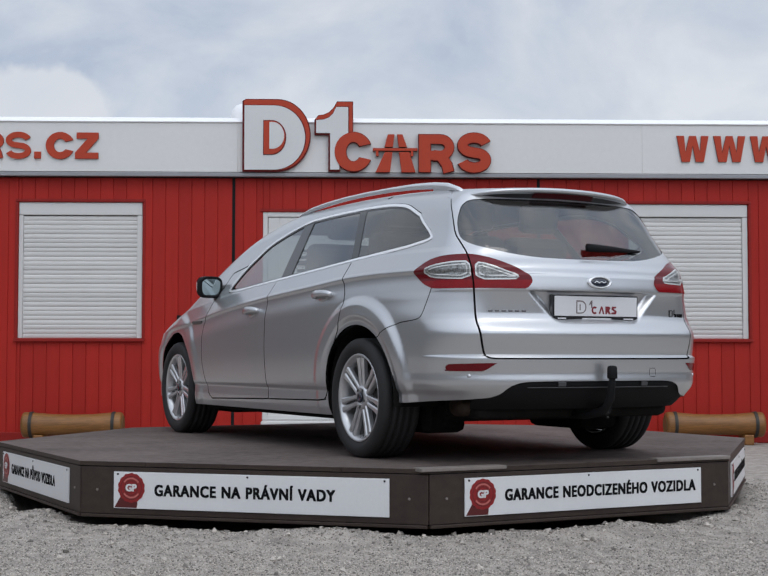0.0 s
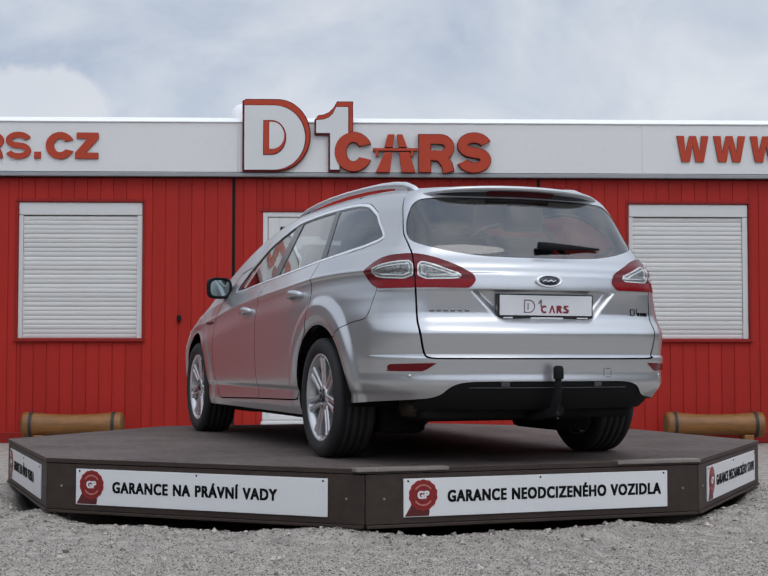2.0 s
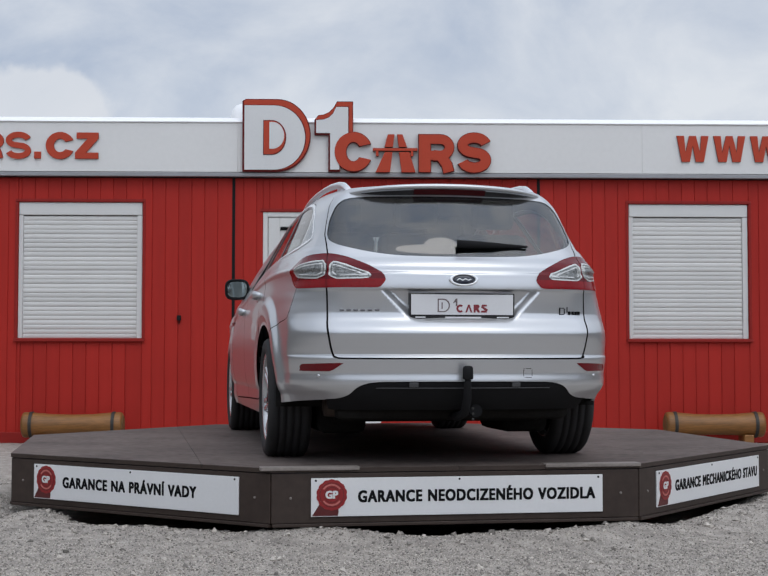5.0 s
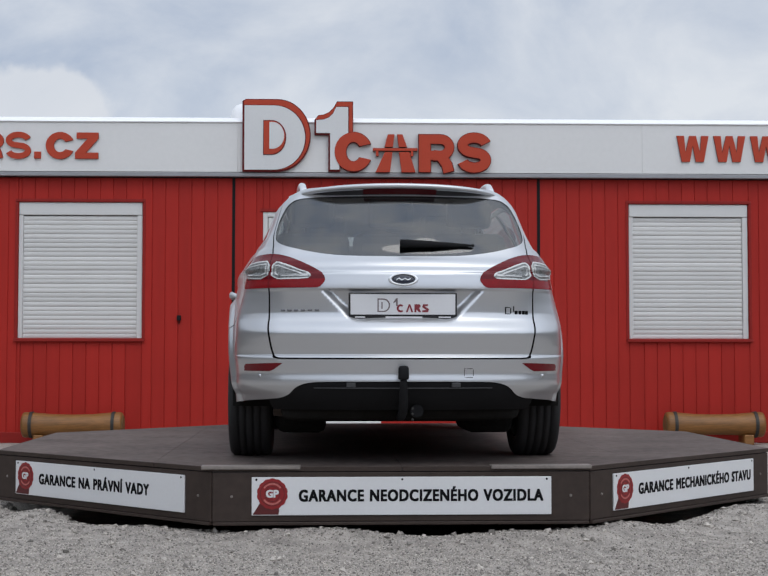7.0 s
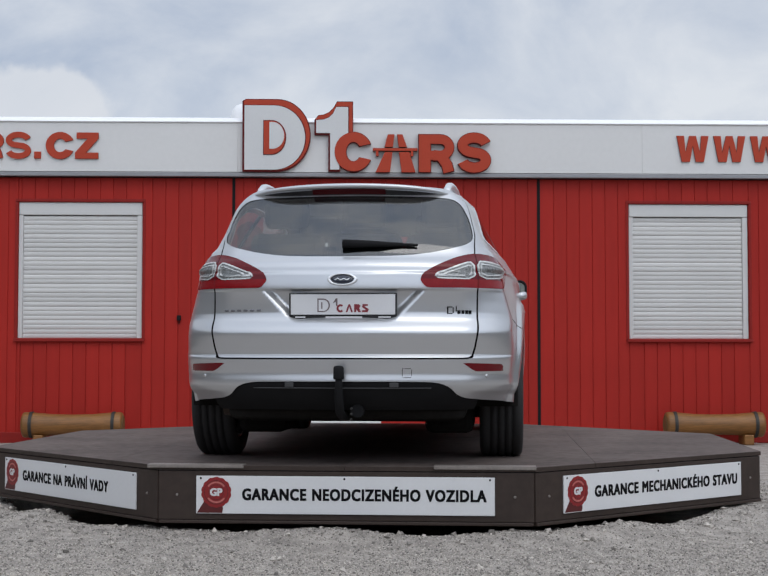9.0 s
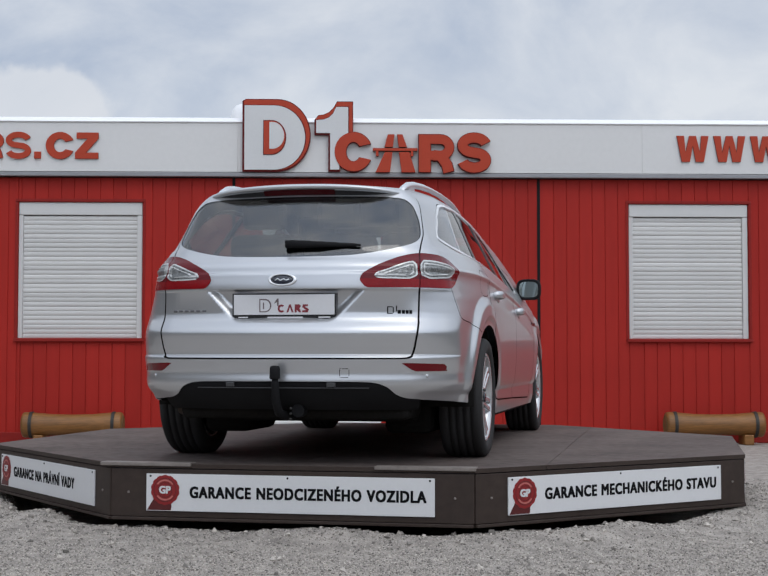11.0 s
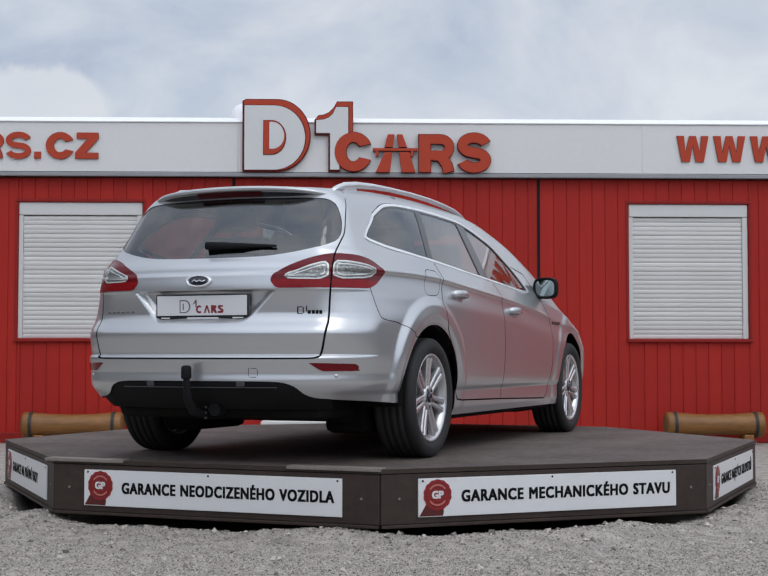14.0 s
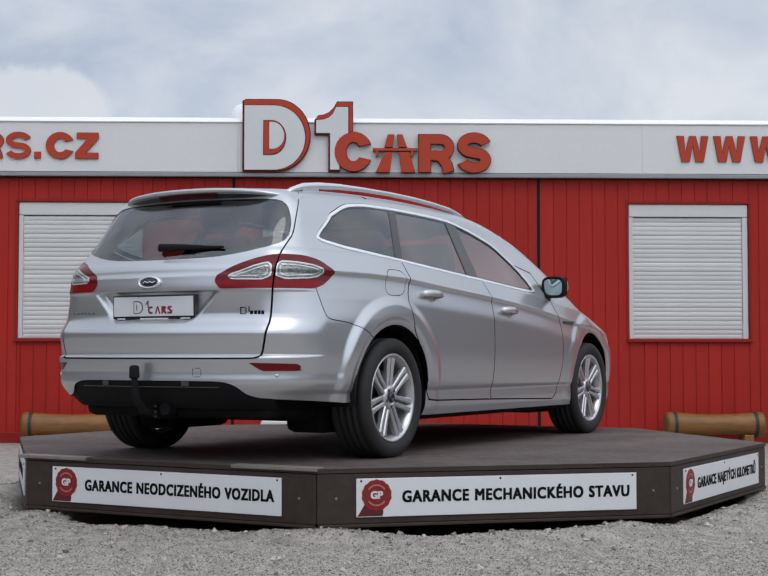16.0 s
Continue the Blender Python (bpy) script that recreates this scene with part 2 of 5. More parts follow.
def reflection_walls():
    """Unseen plain walls beyond the view, added to darken what the car reflects."""
    for name, lo, hi in (("wall_unseen_west", (-12.7, -24, 0), (-12.5, 14, 4.8)), ("wall_unseen_east", (15.5, -24, 0), (15.7, 14, 4.2)), ("wall_unseen_south", (-12.5, -24.2, 0), (15.5, -24, 4.2))):
        w = mesh_ob(name, box(lo, hi), UNSEENWALLM)
        tagged(w, "unseen plain grey-brown wall added to darken the car's reflections", "wall", kind="structure")


UNSEENWALLM = mat("dull_unseen_wall", (0.11, 0.105, 0.095), 0.8, var=0.3, scale=0.6, fine=6)
reflection_walls()


def island_stone():
    m = mat("crushed_stone", (0.42, 0.383, 0.342), 0.9, var=0.2, scale=25, fine=120, bump=0.5, spec=0.2)
    nt = m.node_tree
    g = nt.nodes.new("ShaderNodeNewGeometry")
    r = nt.nodes.new("ShaderNodeMapRange")
    r.inputs["To Min"].default_value, r.inputs["To Max"].default_value = 0.35, 1.5
    nt.links.new(g.outputs["Random Per Island"], r.inputs["Value"])
    s = nt.nodes.new("ShaderNodeVectorMath")
    s.operation = "SCALE"
    b = nt.nodes["Principled BSDF"]
    src = b.inputs["Base Color"].links[0].from_socket
    nt.links.new(src, s.inputs[0])
    nt.links.new(r.outputs[0], s.inputs["Scale"])
    nt.links.new(s.outputs[0], b.inputs["Base Color"])
    return m


STONE_ISL = island_stone()
ground()

# ---- building ----
# Facade space: x along the wall, y into the building, z up.
WALL = pose(0, 5.6, 0, 0, 0, 1.346)
HL, HR = -6.2, 7.6
WIN_L, WIN_R, DOOR = (-3.79, -2.495, 1.09, 2.515), (2.62, 3.893, 1.09, 2.515), (-1.237, 0.0, 0.24, 2.417)


def facade_wall():
    wall = thing("wall_front", WALL, "bright red ribbed steel cladding of a long cabin building", "wall", kind="structure")
    holes = [WIN_L, WIN_R, DOOR]
    pitch = 0.136
    n = int((HR - HL) / pitch)
    # cladding boards: each board stops at the openings
    cache = {}
    seams = (-1.544, 1.665, -4.75, 4.88)

    def board(x0, x1, z0, z1):
        key = (round(x1 - x0, 3), round(z0, 3), round(z1, 3))
        if key not in cache:
            w = x1 - x0
            bm = bmesh.new()
            g, d = 0.0026, 0.007
            prof = [(0, 0), (g, 0), (g + 0.003, -d), (w - g - 0.003, -d), (w - g, 0), (w, 0), (w, 0.02), (0, 0.02)]
            a = [bm.verts.new((x, y, z0)) for x, y in prof]
            b = [bm.verts.new((x, y, z1)) for x, y in prof]
            for i in range(len(prof)):
                j = (i + 1) % len(prof)
                bm.faces.new((a[i], a[j], b[j], b[i]))
            bm.faces.new(a[::-1]), bm.faces.new(b)
            bmesh.ops.recalc_face_normals(bm, faces=bm.faces[:])
            me = bpy.data.meshes.new("cladding_board")
            bm.to_mesh(me)
            bm.free()
            me.materials.append(RED)
            cache[key] = me
        ob = new("cladding_board", cache[key])
        ob.parent = wall
        ob.location = (x0, 0, 0)
    fixed = [v for h in holes for v in h[:2]] + list(seams)
    cuts = [c for c in (HL + pitch * i for i in range(n + 1)) if all(abs(c - v) > 0.035 for v in fixed)]
    edges = sorted(set([round(c, 3) for c in cuts] + [round(v, 3) for h in holes for v in h[:2]] + [s for s in seams]))
    edges = [e for k, e in enumerate(edges) if k == 0 or e - edges[k - 1] > 0.001]
    for x0, x1 in zip(edges, edges[1:]):
        mid = (x0 + x1) / 2
        if x1 - x0 < 0.03:
            continue
        h = [q for q in holes if q[0] - 0.01 < mid < q[1] + 0.01]
        if h:
            if h[0][2] > 0.3:
                board(x0, x1, 0.04, h[0][2])
            board(x0, x1, h[0][3], 2.77)
        else:
            board(x0, x1, 0.04, 2.77)
    # core behind the boards, with the openings cut through
    core = bmesh.new()
    xs = [HL, WIN_L[0], WIN_L[1], DOOR[0], DOOR[1], WIN_R[0], WIN_R[1], HR]
    for i, (a, b) in enumerate(zip(xs, xs[1:])):
        h = {1: WIN_L, 3: DOOR, 5: WIN_R}.get(i)
        if h:
            add_box(core, (a, 0.022, 0.02), (b, 0.16, h[2]))
            add_box(core, (a, 0.022, h[3]), (b, 0.16, 2.77))
        else:
            add_box(core, (a, 0.022, 0.02), (b, 0.16, 2.77))
    part("wall_core", core, RED_DARK, wall)
    for s in seams:
        part("joint_strip", box((s - 0.016, -0.013, 0.03), (s + 0.016, 0.02, 2.77), 0.002), BLACK, wall, "black joint between two cabins")
    part("base_rail", box((HL, -0.03, 0.0), (HR, 0.02, 0.115), 0.006), RED_DARK, wall)


def shutter_window(name, r):
    x0, x1, z0, z1 = r
    w = thing(name, WALL, "closed white roller shutter window in the red wall", "window", kind="structure")
    part("sill", box((x0 - 0.03, -0.05, z0 - 0.035), (x1 + 0.03, 0.10, z0 - 0.003), 0.005), RED_DARK, w, "red metal sill")
    part("head_trim", box((x0 - 0.03, -0.016, z1 + 0.003), (x1 + 0.03, 0.02, z1 + 0.032), 0.004), RED_DARK, w)
    for a, b in ((x0 - 0.03, x0 - 0.003), (x1 + 0.003, x1 + 0.03)):
        part("side_trim", box((a, -0.014, z0), (b, 0.02, z1), 0.003), RED_DARK, w)
    part("shutter_box", box((x0 + 0.004, 0.006, z1 - 0.135), (x1 - 0.004, 0.15, z1 - 0.002), 0.008), PVC, w, "white shutter box")
    for a, b in ((x0 + 0.004, x0 + 0.048), (x1 - 0.06, x1 - 0.004)):
        part("guide_rail", box((a, 0.012, z0), (b, 0.08, z1 - 0.137), 0.004), PVC, w)
    top, n = z1 - 0.142, 27
    h = (top - z0) / n
    prof = [(0.037, 0.0), (0.033, h * 0.06), (0.0295, h * 0.3), (0.0290, h * 0.62), (0.0315, h * 0.88), (0.037, h * 0.97), (0.048, h * 0.97), (0.048, 0.0)]
    bm = bmesh.new()
    a = [bm.verts.new((x0 + 0.05, y, z)) for y, z in prof]
    b = [bm.verts.new((x1 - 0.062, y, z)) for y, z in prof]
    for i in range(len(prof)):
        j = (i + 1) % len(prof)
        bm.faces.new((a[i], b[i], b[j], a[j]))
    bmesh.ops.recalc_face_normals(bm, faces=bm.faces[:])
    me = bpy.data.meshes.new("shutter_slat")
    bm.to_mesh(me)
    bm.free()
    me.materials.append(SHUTTER)
    for i in range(n):
        ob = new("shutter_slat", me)
        ob.parent = w
        ob.location = (0, 0.0016 * math.sin(i * 2.4), z0 + i * h)
    part("backing", box((x0, 0.11, z0), (x1, 0.15, z1)), BLACK, w)


def entrance_door():
    x0, x1, z0, z1 = DOOR
    d = thing("door_1", WALL, "white plastic entrance door with a small glazed light", "door", kind="structure")
    part("frame", frame_ring(x0, x1, z0, z1, 0.05, 0.0, 0.09), PVC, d)
    part("leaf", frame_ring(x0 + 0.055, x1 - 0.055, z0 + 0.03, z1 - 0.055, 0.12, 0.012, 0.07), PVC, d)
    part("lower_panel", box((x0 + 0.17, 0.025, z0 + 0.14), (x1 - 0.17, 0.055, z0 + 0.95), 0.006), PVC, d)
    part("upper_panel", box((x0 + 0.17, 0.025, z0 + 0.96), (x1 - 0.17, 0.055, z1 - 0.17), 0.006), PVC, d)
    part("notice_plate", box((x0 + 0.18, 0.012, z1 - 0.19), (x0 + 0.30, 0.024, z1 - 0.15), 0.002), INK, d, "small dark notice")
    for k, (w, hh) in enumerate(((0.50, 0.03), (0.42, 0.03), (0.5, 0.05), (0.36, 0.03))):
        part("notice_line", box((x0 + 0.36, 0.014, z1 - 0.42 - 0.07 * k), (x0 + 0.36 + w * 0.7, 0.0245, z1 - 0.42 - 0.07 * k + hh), 0.001), INK, d)
    part("head_trim", box((x0 - 0.03, -0.016, z1 + 0.003), (x1 + 0.03, 0.02, z1 + 0.035), 0.004), RED_DARK, d)
    part("threshold", box((x0, -0.25, 0.10), (x1, 0.10, z0 - 0.004), 0.01), PVC, d, "pale doorstep")


def frame_ring(x0, x1, z0, z1, w, y0, y1):
    bm = bmesh.new()
    add_box(bm, (x0, y0, z0), (x0 + w, y1, z1), 0.004)
    add_box(bm, (x1 - w, y0, z0), (x1, y1, z1), 0.004)
    add_box(bm, (x0 + w, y0, z1 - w), (x1 - w, y1, z1), 0.004)
    add_box(bm, (x0 + w, y0, z0), (x1 - w, y1, z0 + w), 0.004)
    return bm


def flashing():
    """Folded sheet along the roof edge: a small drip, then a slope that faces the sky."""
    bm = bmesh.new()
    prof = [(-0.112, 3.343), (-0.117, 3.352), (-0.108, 3.360), (-0.060, 3.402), (0.10, 3.406), (0.10, 3.343)]
    rows = [[bm.verts.new((x, y, z)) for y, z in prof] for x in (HL, HR)]
    for i in range(len(prof)):
        j = (i + 1) % len(prof)
        bm.faces.new((rows[0][i], rows[1][i], rows[1][j], rows[0][j]))
    bm.faces.new(rows[0]), bm.faces.new(rows[1])
    bmesh.ops.recalc_face_normals(bm, faces=bm.faces[:])
    return bm


def fascia():
    f = thing("fascia", WALL, "white sheet metal fascia with a capping whitened for skylight along the roof", "fascia", kind="structure")
    joints = [HL, -4.75, -1.50, 2.75, 4.88, HR]
    for a, b in zip(joints, joints[1:]):
        part("fascia_panel", box((a + 0.0006, -0.10, 2.826), (b - 0.0006, 0.10, 3.342), 0.002), WHITE, f)
    part("capping", flashing(), LIT_WHITE, f, "folded capping with skylight put into its white")
    part("drip_rail", box((HL, -0.112, 2.777), (HR, 0.06, 2.820), 0.006), GREY, f, "grey drip rail")
    # black strip that paints the shade below the drip rail
    part("shade_strip", box((HL, -0.06, 2.7705), (HR, 0.04, 2.7765)), BLACK, f)
    roof = mesh_ob("ceiling", box((HL, 0.11, 2.82), (HR, 6.0, 3.30)), WHITE)
    roof.matrix_world = WALL
    tagged(roof, "flat white roof of the cabin building", "roof", kind="structure")
    for i, (lo, hi) in enumerate((((HL, 0.17, 0), (HL + 0.15, 6.0, 2.81)), ((HR - 0.15, 0.17, 0), (HR, 6.0, 2.81)), ((HL + 0.16, 5.85, 0), (HR - 0.16, 6.0, 2.81)))):
        w = mesh_ob(("wall_west", "wall_east", "wall_north")[i], box(lo, hi), RED_DARK)
        w.matrix_world = WALL
        tagged(w, "plain red outer wall of the cabin building", "wall", kind="structure")


facade_wall()
shutter_window("window_1", WIN_L)
shutter_window("window_2", WIN_R)
entrance_door()
fascia()


def arc(cx, cz, r, a0, a1, n, rz=None):
    rz = rz or r
    return [(cx + r * math.cos(radians(a0 + (a1 - a0) * i / n)), cz + rz * math.sin(radians(a0 + (a1 - a0) * i / n))) for i in range(n + 1)]


def stroke(path, w):
    """Outline of a bar of width w along a path of (x, z)."""
    a, b = [], []
    for i, p in enumerate(path):
        q0, q1 = path[max(i - 1, 0)], path[min(i + 1, len(path) - 1)]
        dx, dz = q1[0] - q0[0], q1[1] - q0[1]
        n = math.hypot(dx, dz)
        k = w / 2
        a.append((p[0] - dz / n * k, p[1] + dx / n * k))
        b.append((p[0] + dz / n * k, p[1] - dx / n * k))
    return a + b[::-1]


def mark_c(x, z, w, h, t):
    """Open ring."""
    cx, cz, rx, rz = x + w / 2, z + h / 2, w / 2, h / 2
    return [arc(cx, cz, rx, 24, 336, 30, rz) + arc(cx, cz, rx - t, 326, 34, 26, rz - t * 0.86)]


def mark_s(x, z, w, h, t):
    """Double bend, thickest in its diagonal."""
    k = t * 0.80
    rx, rz = (w - k) / 2, (h - k) / 4
    up = arc(x + w / 2, z + h - k / 2 - rz, rx, 12, 240, 20, rz)
    lo = arc(x + w / 2, z + k / 2 + rz, rx, 60, -168, 20, rz)
    return [stroke(up + lo, k)]


def mark_r(x, z, w, h, t):
    """Post, bowl and kicked leg."""
    rz = h * 0.215
    cz = z + h - t * 0.40 - rz
    bowl = [(x + t, cz + rz), (x + w * 0.60, cz + rz)] + arc(x + w * 0.60, cz, w * 0.40 - t * 0.42, 90, -90, 12, rz)[1:] + [(x + t, cz - rz)]
    leg = [(x + w * 0.42, cz - rz), (x + w * 0.60, cz - rz - t * 0.05), (x + w * 0.74, cz - rz - t * 0.55), (x + w * 0.79, z + h * 0.20), (x + w * 0.84, z)]
    return [[(x, z), (x + t, z), (x + t, z + h), (x, z + h)], stroke(bowl, t * 0.80), stroke(leg, t * 0.9)]


def mark_w(x, z, w, h, t):
    """Two valleys."""
    q = w - t
    c = x + w / 2
    return [[(x, z + h), (x + q * 0.20, z), (x + q * 0.20 + t * 1.1, z), (c, z + h * 0.62), (x + w - q * 0.20 - t * 1.1, z), (x + w - q * 0.20, z), (x + w, z + h), (x + w - t, z + h), (x + w - q * 0.20 - t * 0.52, z + h * 0.36), (c + t * 0.45, z + h), (c - t * 0.45, z + h), (x + q * 0.20 + t * 0.52, z + h * 0.36), (x + t, z + h)]]


def mark_z(x, z, w, h, t):
    """Two bars and the slope between them."""
    k = t * 0.84
    return [[(x, z), (x + w, z), (x + w, z + k), (x + t * 1.5, z + k), (x + w, z + h - k), (x + w, z + h), (x + w * 0.06, z + h), (x + w * 0.06, z + h - k), (x + w - t * 1.5, z + h - k), (x, z + k)]]


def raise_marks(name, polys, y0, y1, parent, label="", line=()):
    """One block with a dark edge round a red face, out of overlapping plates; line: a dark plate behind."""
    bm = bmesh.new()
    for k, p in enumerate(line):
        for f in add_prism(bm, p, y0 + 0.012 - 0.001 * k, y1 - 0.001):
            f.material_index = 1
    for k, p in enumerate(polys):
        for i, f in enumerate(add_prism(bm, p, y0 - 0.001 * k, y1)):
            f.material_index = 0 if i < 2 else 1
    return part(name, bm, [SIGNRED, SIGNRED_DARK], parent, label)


def roof_sign():
    """The dealer's mark above the eaves, as plain plates and blocks."""
    s = thing("roof_sign", WALL, "white and red dealer sign plates standing on the fascia", "sign")
    red = [SIGNRED, SIGNRED_DARK]
    # half-round plate: dark edge, red bevel, pale face, red half-round opening
    outer = [(-1.447, 2.825), (-1.09, 2.825)] + arc(-1.085, 3.207, 0.349, -90, 90, 24, 0.381) + [(-1.413, 3.588), (-1.449, 3.565)]
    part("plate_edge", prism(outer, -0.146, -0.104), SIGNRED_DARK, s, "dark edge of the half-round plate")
    bevel = [(-1.433, 2.840), (-1.09, 2.840)] + arc(-1.088, 3.210, 0.341, -90, 90, 24, 0.370) + [(-1.41, 3.580), (-1.433, 3.560)]
    part("plate_rim", prism(bevel, -0.152, -0.147), SIGNRED, s, "red bevel of the half-round plate")
    shade = [(-1.433, 2.841), (-1.114, 2.841)] + arc(-1.117, 3.183, 0.334, -90, 90, 24, 0.342) + [(-1.433, 3.526)]
    part("plate_line", prism(shade, -0.156, -0.153), SIGNRED_DARK, s)
    inner = [(-1.426, 2.844), (-1.114, 2.844)] + arc(-1.117, 3.181, 0.323, -90, 90, 24, 0.337) + [(-1.426, 3.518)]
    part("plate_face", prism(inner, -0.162, -0.157), SIGNFACE, s)
    part("inset_edge", prism([(-1.230, 2.999), (-1.14, 2.999)] + arc(-1.14, 3.181, 0.150, -90, 90, 16, 0.182) + [(-1.230, 3.363)], -0.167, -0.163), SIGNRED_DARK, s)
    part("inset_rim", prism([(-1.223, 3.006), (-1.145, 3.006)] + arc(-1.145, 3.181, 0.145, -90, 90, 16, 0.174) + [(-1.223, 3.355)], -0.171, -0.168), SIGNRED, s)
    part("inset_face", prism([(-1.166, 3.062), (-1.135, 3.062)] + arc(-1.135, 3.201, 0.124, -90, 90, 16, 0.141) + [(-1.166, 3.343)], -0.176, -0.172), SIGNFACE, s)
    # tall stepped plate
    curl = [(-0.463, 3.566), (-0.500, 3.500), (-0.545, 3.455), (-0.600, 3.428), (-0.657, 3.420), (-0.697, 3.372)]
    tall = [(-0.552, 2.829), (-0.43, 2.829), (-0.43, 3.10), (-0.40, 3.17), (-0.293, 3.20), (-0.293, 3.567)] + curl + [(-0.697, 3.212), (-0.552, 3.212)]
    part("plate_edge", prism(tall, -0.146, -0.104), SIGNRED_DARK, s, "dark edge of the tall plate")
    part("plate_rim", prism([(-0.538, 2.843), (-0.432, 2.843), (-0.432, 3.10), (-0.40, 3.172), (-0.301, 3.202), (-0.301, 3.558), (-0.459, 3.558)] + [(x + 0.004, z - 0.006) for x, z in curl[1:]] + [(-0.684, 3.226), (-0.538, 3.226)], -0.152, -0.147), SIGNRED, s, "red bevel of the tall plate")
    low = [(-0.470, 3.506), (-0.500, 3.440), (-0.545, 3.395), (-0.600, 3.373), (-0.686, 3.366)]
    part("plate_line", prism([(-0.538, 2.844), (-0.434, 2.844), (-0.434, 3.10), (-0.41, 3.18), (-0.335, 3.215), (-0.335, 3.514)] + [(x - 0.004, z + 0.006) for x, z in low] + [(-0.684, 3.227), (-0.538, 3.227)], -0.156, -0.153), SIGNRED_DARK, s)
    part("plate_face", prism([(-0.533, 2.848), (-0.436, 2.848), (-0.436, 3.10), (-0.42, 3.18), (-0.345, 3.22), (-0.345, 3.504)] + low[:4] + [(-0.679, 3.366), (-0.679, 3.231), (-0.533, 3.231)], -0.162, -0.157), SIGNFACE, s)
    raise_marks("ring_block", mark_c(-0.486, 2.830, 0.392, 0.410, 0.118), -0.170, -0.104, s, "red open ring", mark_c(-0.493, 2.823, 0.406, 0.424, 0.132))
    # road and bridge pictogram
    for pts in ([(-0.057, 2.822), (0.091, 2.822), (0.119, 3.034), (0.038, 3.034)], [(0.214, 2.822), (0.357, 2.822), (0.294, 3.034), (0.186, 3.034)],
                [(0.035, 3.086), (0.122, 3.086), (0.138, 3.219), (0.068, 3.219)], [(0.183, 3.086), (0.270, 3.086), (0.221, 3.219), (0.166, 3.219)],
                [(-0.088, 3.047), (0.378, 3.047), (0.378, 3.074), (-0.088, 3.074)], [(-0.055, 2.990), (-0.028, 2.990), (-0.028, 3.045), (-0.055, 3.045)], [(0.308, 2.990), (0.335, 2.990), (0.335, 3.045), (0.308, 3.045)]):
        raise_marks("road_stroke", [pts], -0.170, -0.104, s)
    raise_marks("notched_block", mark_r(0.395, 2.825, 0.368, 0.393, 0.120), -0.170, -0.104, s, "red notched block", mark_r(0.388, 2.822, 0.382, 0.404, 0.134))
    raise_marks("wave_block", mark_s(0.800, 2.822, 0.346, 0.418, 0.128), -0.170, -0.104, s, "red wavy block", mark_s(0.794, 2.816, 0.358, 0.430, 0.146))
    part("lamp_dome", lathe([(-0.20, 0.13), (0.0, 0.14), (0.06, 0.125), (0.11, 0.085), (0.13, 0.02)], 28, "Z", pose(-1.46, 0.22, 3.47)), LIT_WHITE, s, "white dome behind the sign", smooth=True)


def fascia_writing():
    w = thing("fascia_lettering", WALL, "red raised web address letters on the white fascia", "lettering")
    z, h, t = 2.956, 0.274, 0.076
    right, left = (3.113, 3.502, 3.891), (-4.87, -4.60, -4.28)
    for x in right:
        raise_marks("pointed_block", mark_w(x, z - 0.005, 0.338, h, 0.078), -0.122, -0.102, w)
    raise_marks("wave_block", mark_s(-3.905, z - 0.005, 0.262, h + 0.01, t), -0.122, -0.102, w)
    part("full_stop", box((-3.610, -0.122, z), (-3.540, -0.102, z + 0.072), 0.003), SIGNRED, w)
    raise_marks("ring_block", mark_c(-3.491, z - 0.005, 0.298, h + 0.01, 0.084), -0.122, -0.102, w)
    raise_marks("slanted_block", mark_z(-3.187, z, 0.242, h, t), -0.122, -0.102, w)
    raise_marks("notched_block", mark_r(-4.185, z, 0.262, h, t), -0.122, -0.102, w)
    for x in left:
        raise_marks("letter_block", [[(x, z), (x + 0.25, z), (x + 0.25, z + h), (x, z + h)]], -0.122, -0.102, w)


roof_sign()
fascia_writing()


def log_barrier(x, y):
    """A turned log lying on two small wooden feet, banded near its ends."""
    t = thing("log_barrier", WALL @ pose(x, y, 0), "varnished round timber log with dark iron bands lying on wooden feet", "log", group="logs along the wall")
    prof = [(-0.505, 0.07), (-0.50, 0.122), (-0.48, 0.130), (-0.40, 0.126), (-0.20, 0.108), (0.0, 0.104), (0.20, 0.108), (0.40, 0.126), (0.48, 0.130), (0.50, 0.122), (0.505, 0.07)]
    bm = bmesh.new()
    add_lathe(bm, prof, 28, "X", pose(0, 0, 0.205))
    part("log", bm, LOGM, t, smooth=True)
    for s in (-1, 1):
        part("band", lathe([(s * 0.415 - 0.016, 0.115), (s * 0.415 - 0.016, 0.134), (s * 0.415 + 0.016, 0.136), (s * 0.415 + 0.016, 0.115)], 28, "X", pose(0, 0, 0.205), True), BAND, t, "dark iron band")
        part("end_cap", lathe([(s * 0.506, 0.10), (s * 0.512, 0.095)], 20, "X", pose(0, 0, 0.205)), LOGEND, t)
        part("foot", box((s * 0.33 - 0.05, -0.12, 0.0), (s * 0.33 + 0.05, 0.12, 0.105), 0.01), LOGM, t, "wooden foot")
    return t


log_barrier(-3.138, -0.32)
log_barrier(3.428, -0.32)


def wall_box():
    b = thing("wall_socket", WALL @ pose(-2.106, -0.03, 1.30), "small dark box fixed on the red wall", "socket")
    part("body", box((-0.02, -0.02, -0.025), (0.02, 0.03, 0.03), 0.006), BLACK, b)
    part("cable", box((-0.004, -0.002, -0.06), (0.004, 0.018, -0.025), 0.002), BLACK, b)


wall_box()

# ---- turntable ----
DECK_Z = 0.36
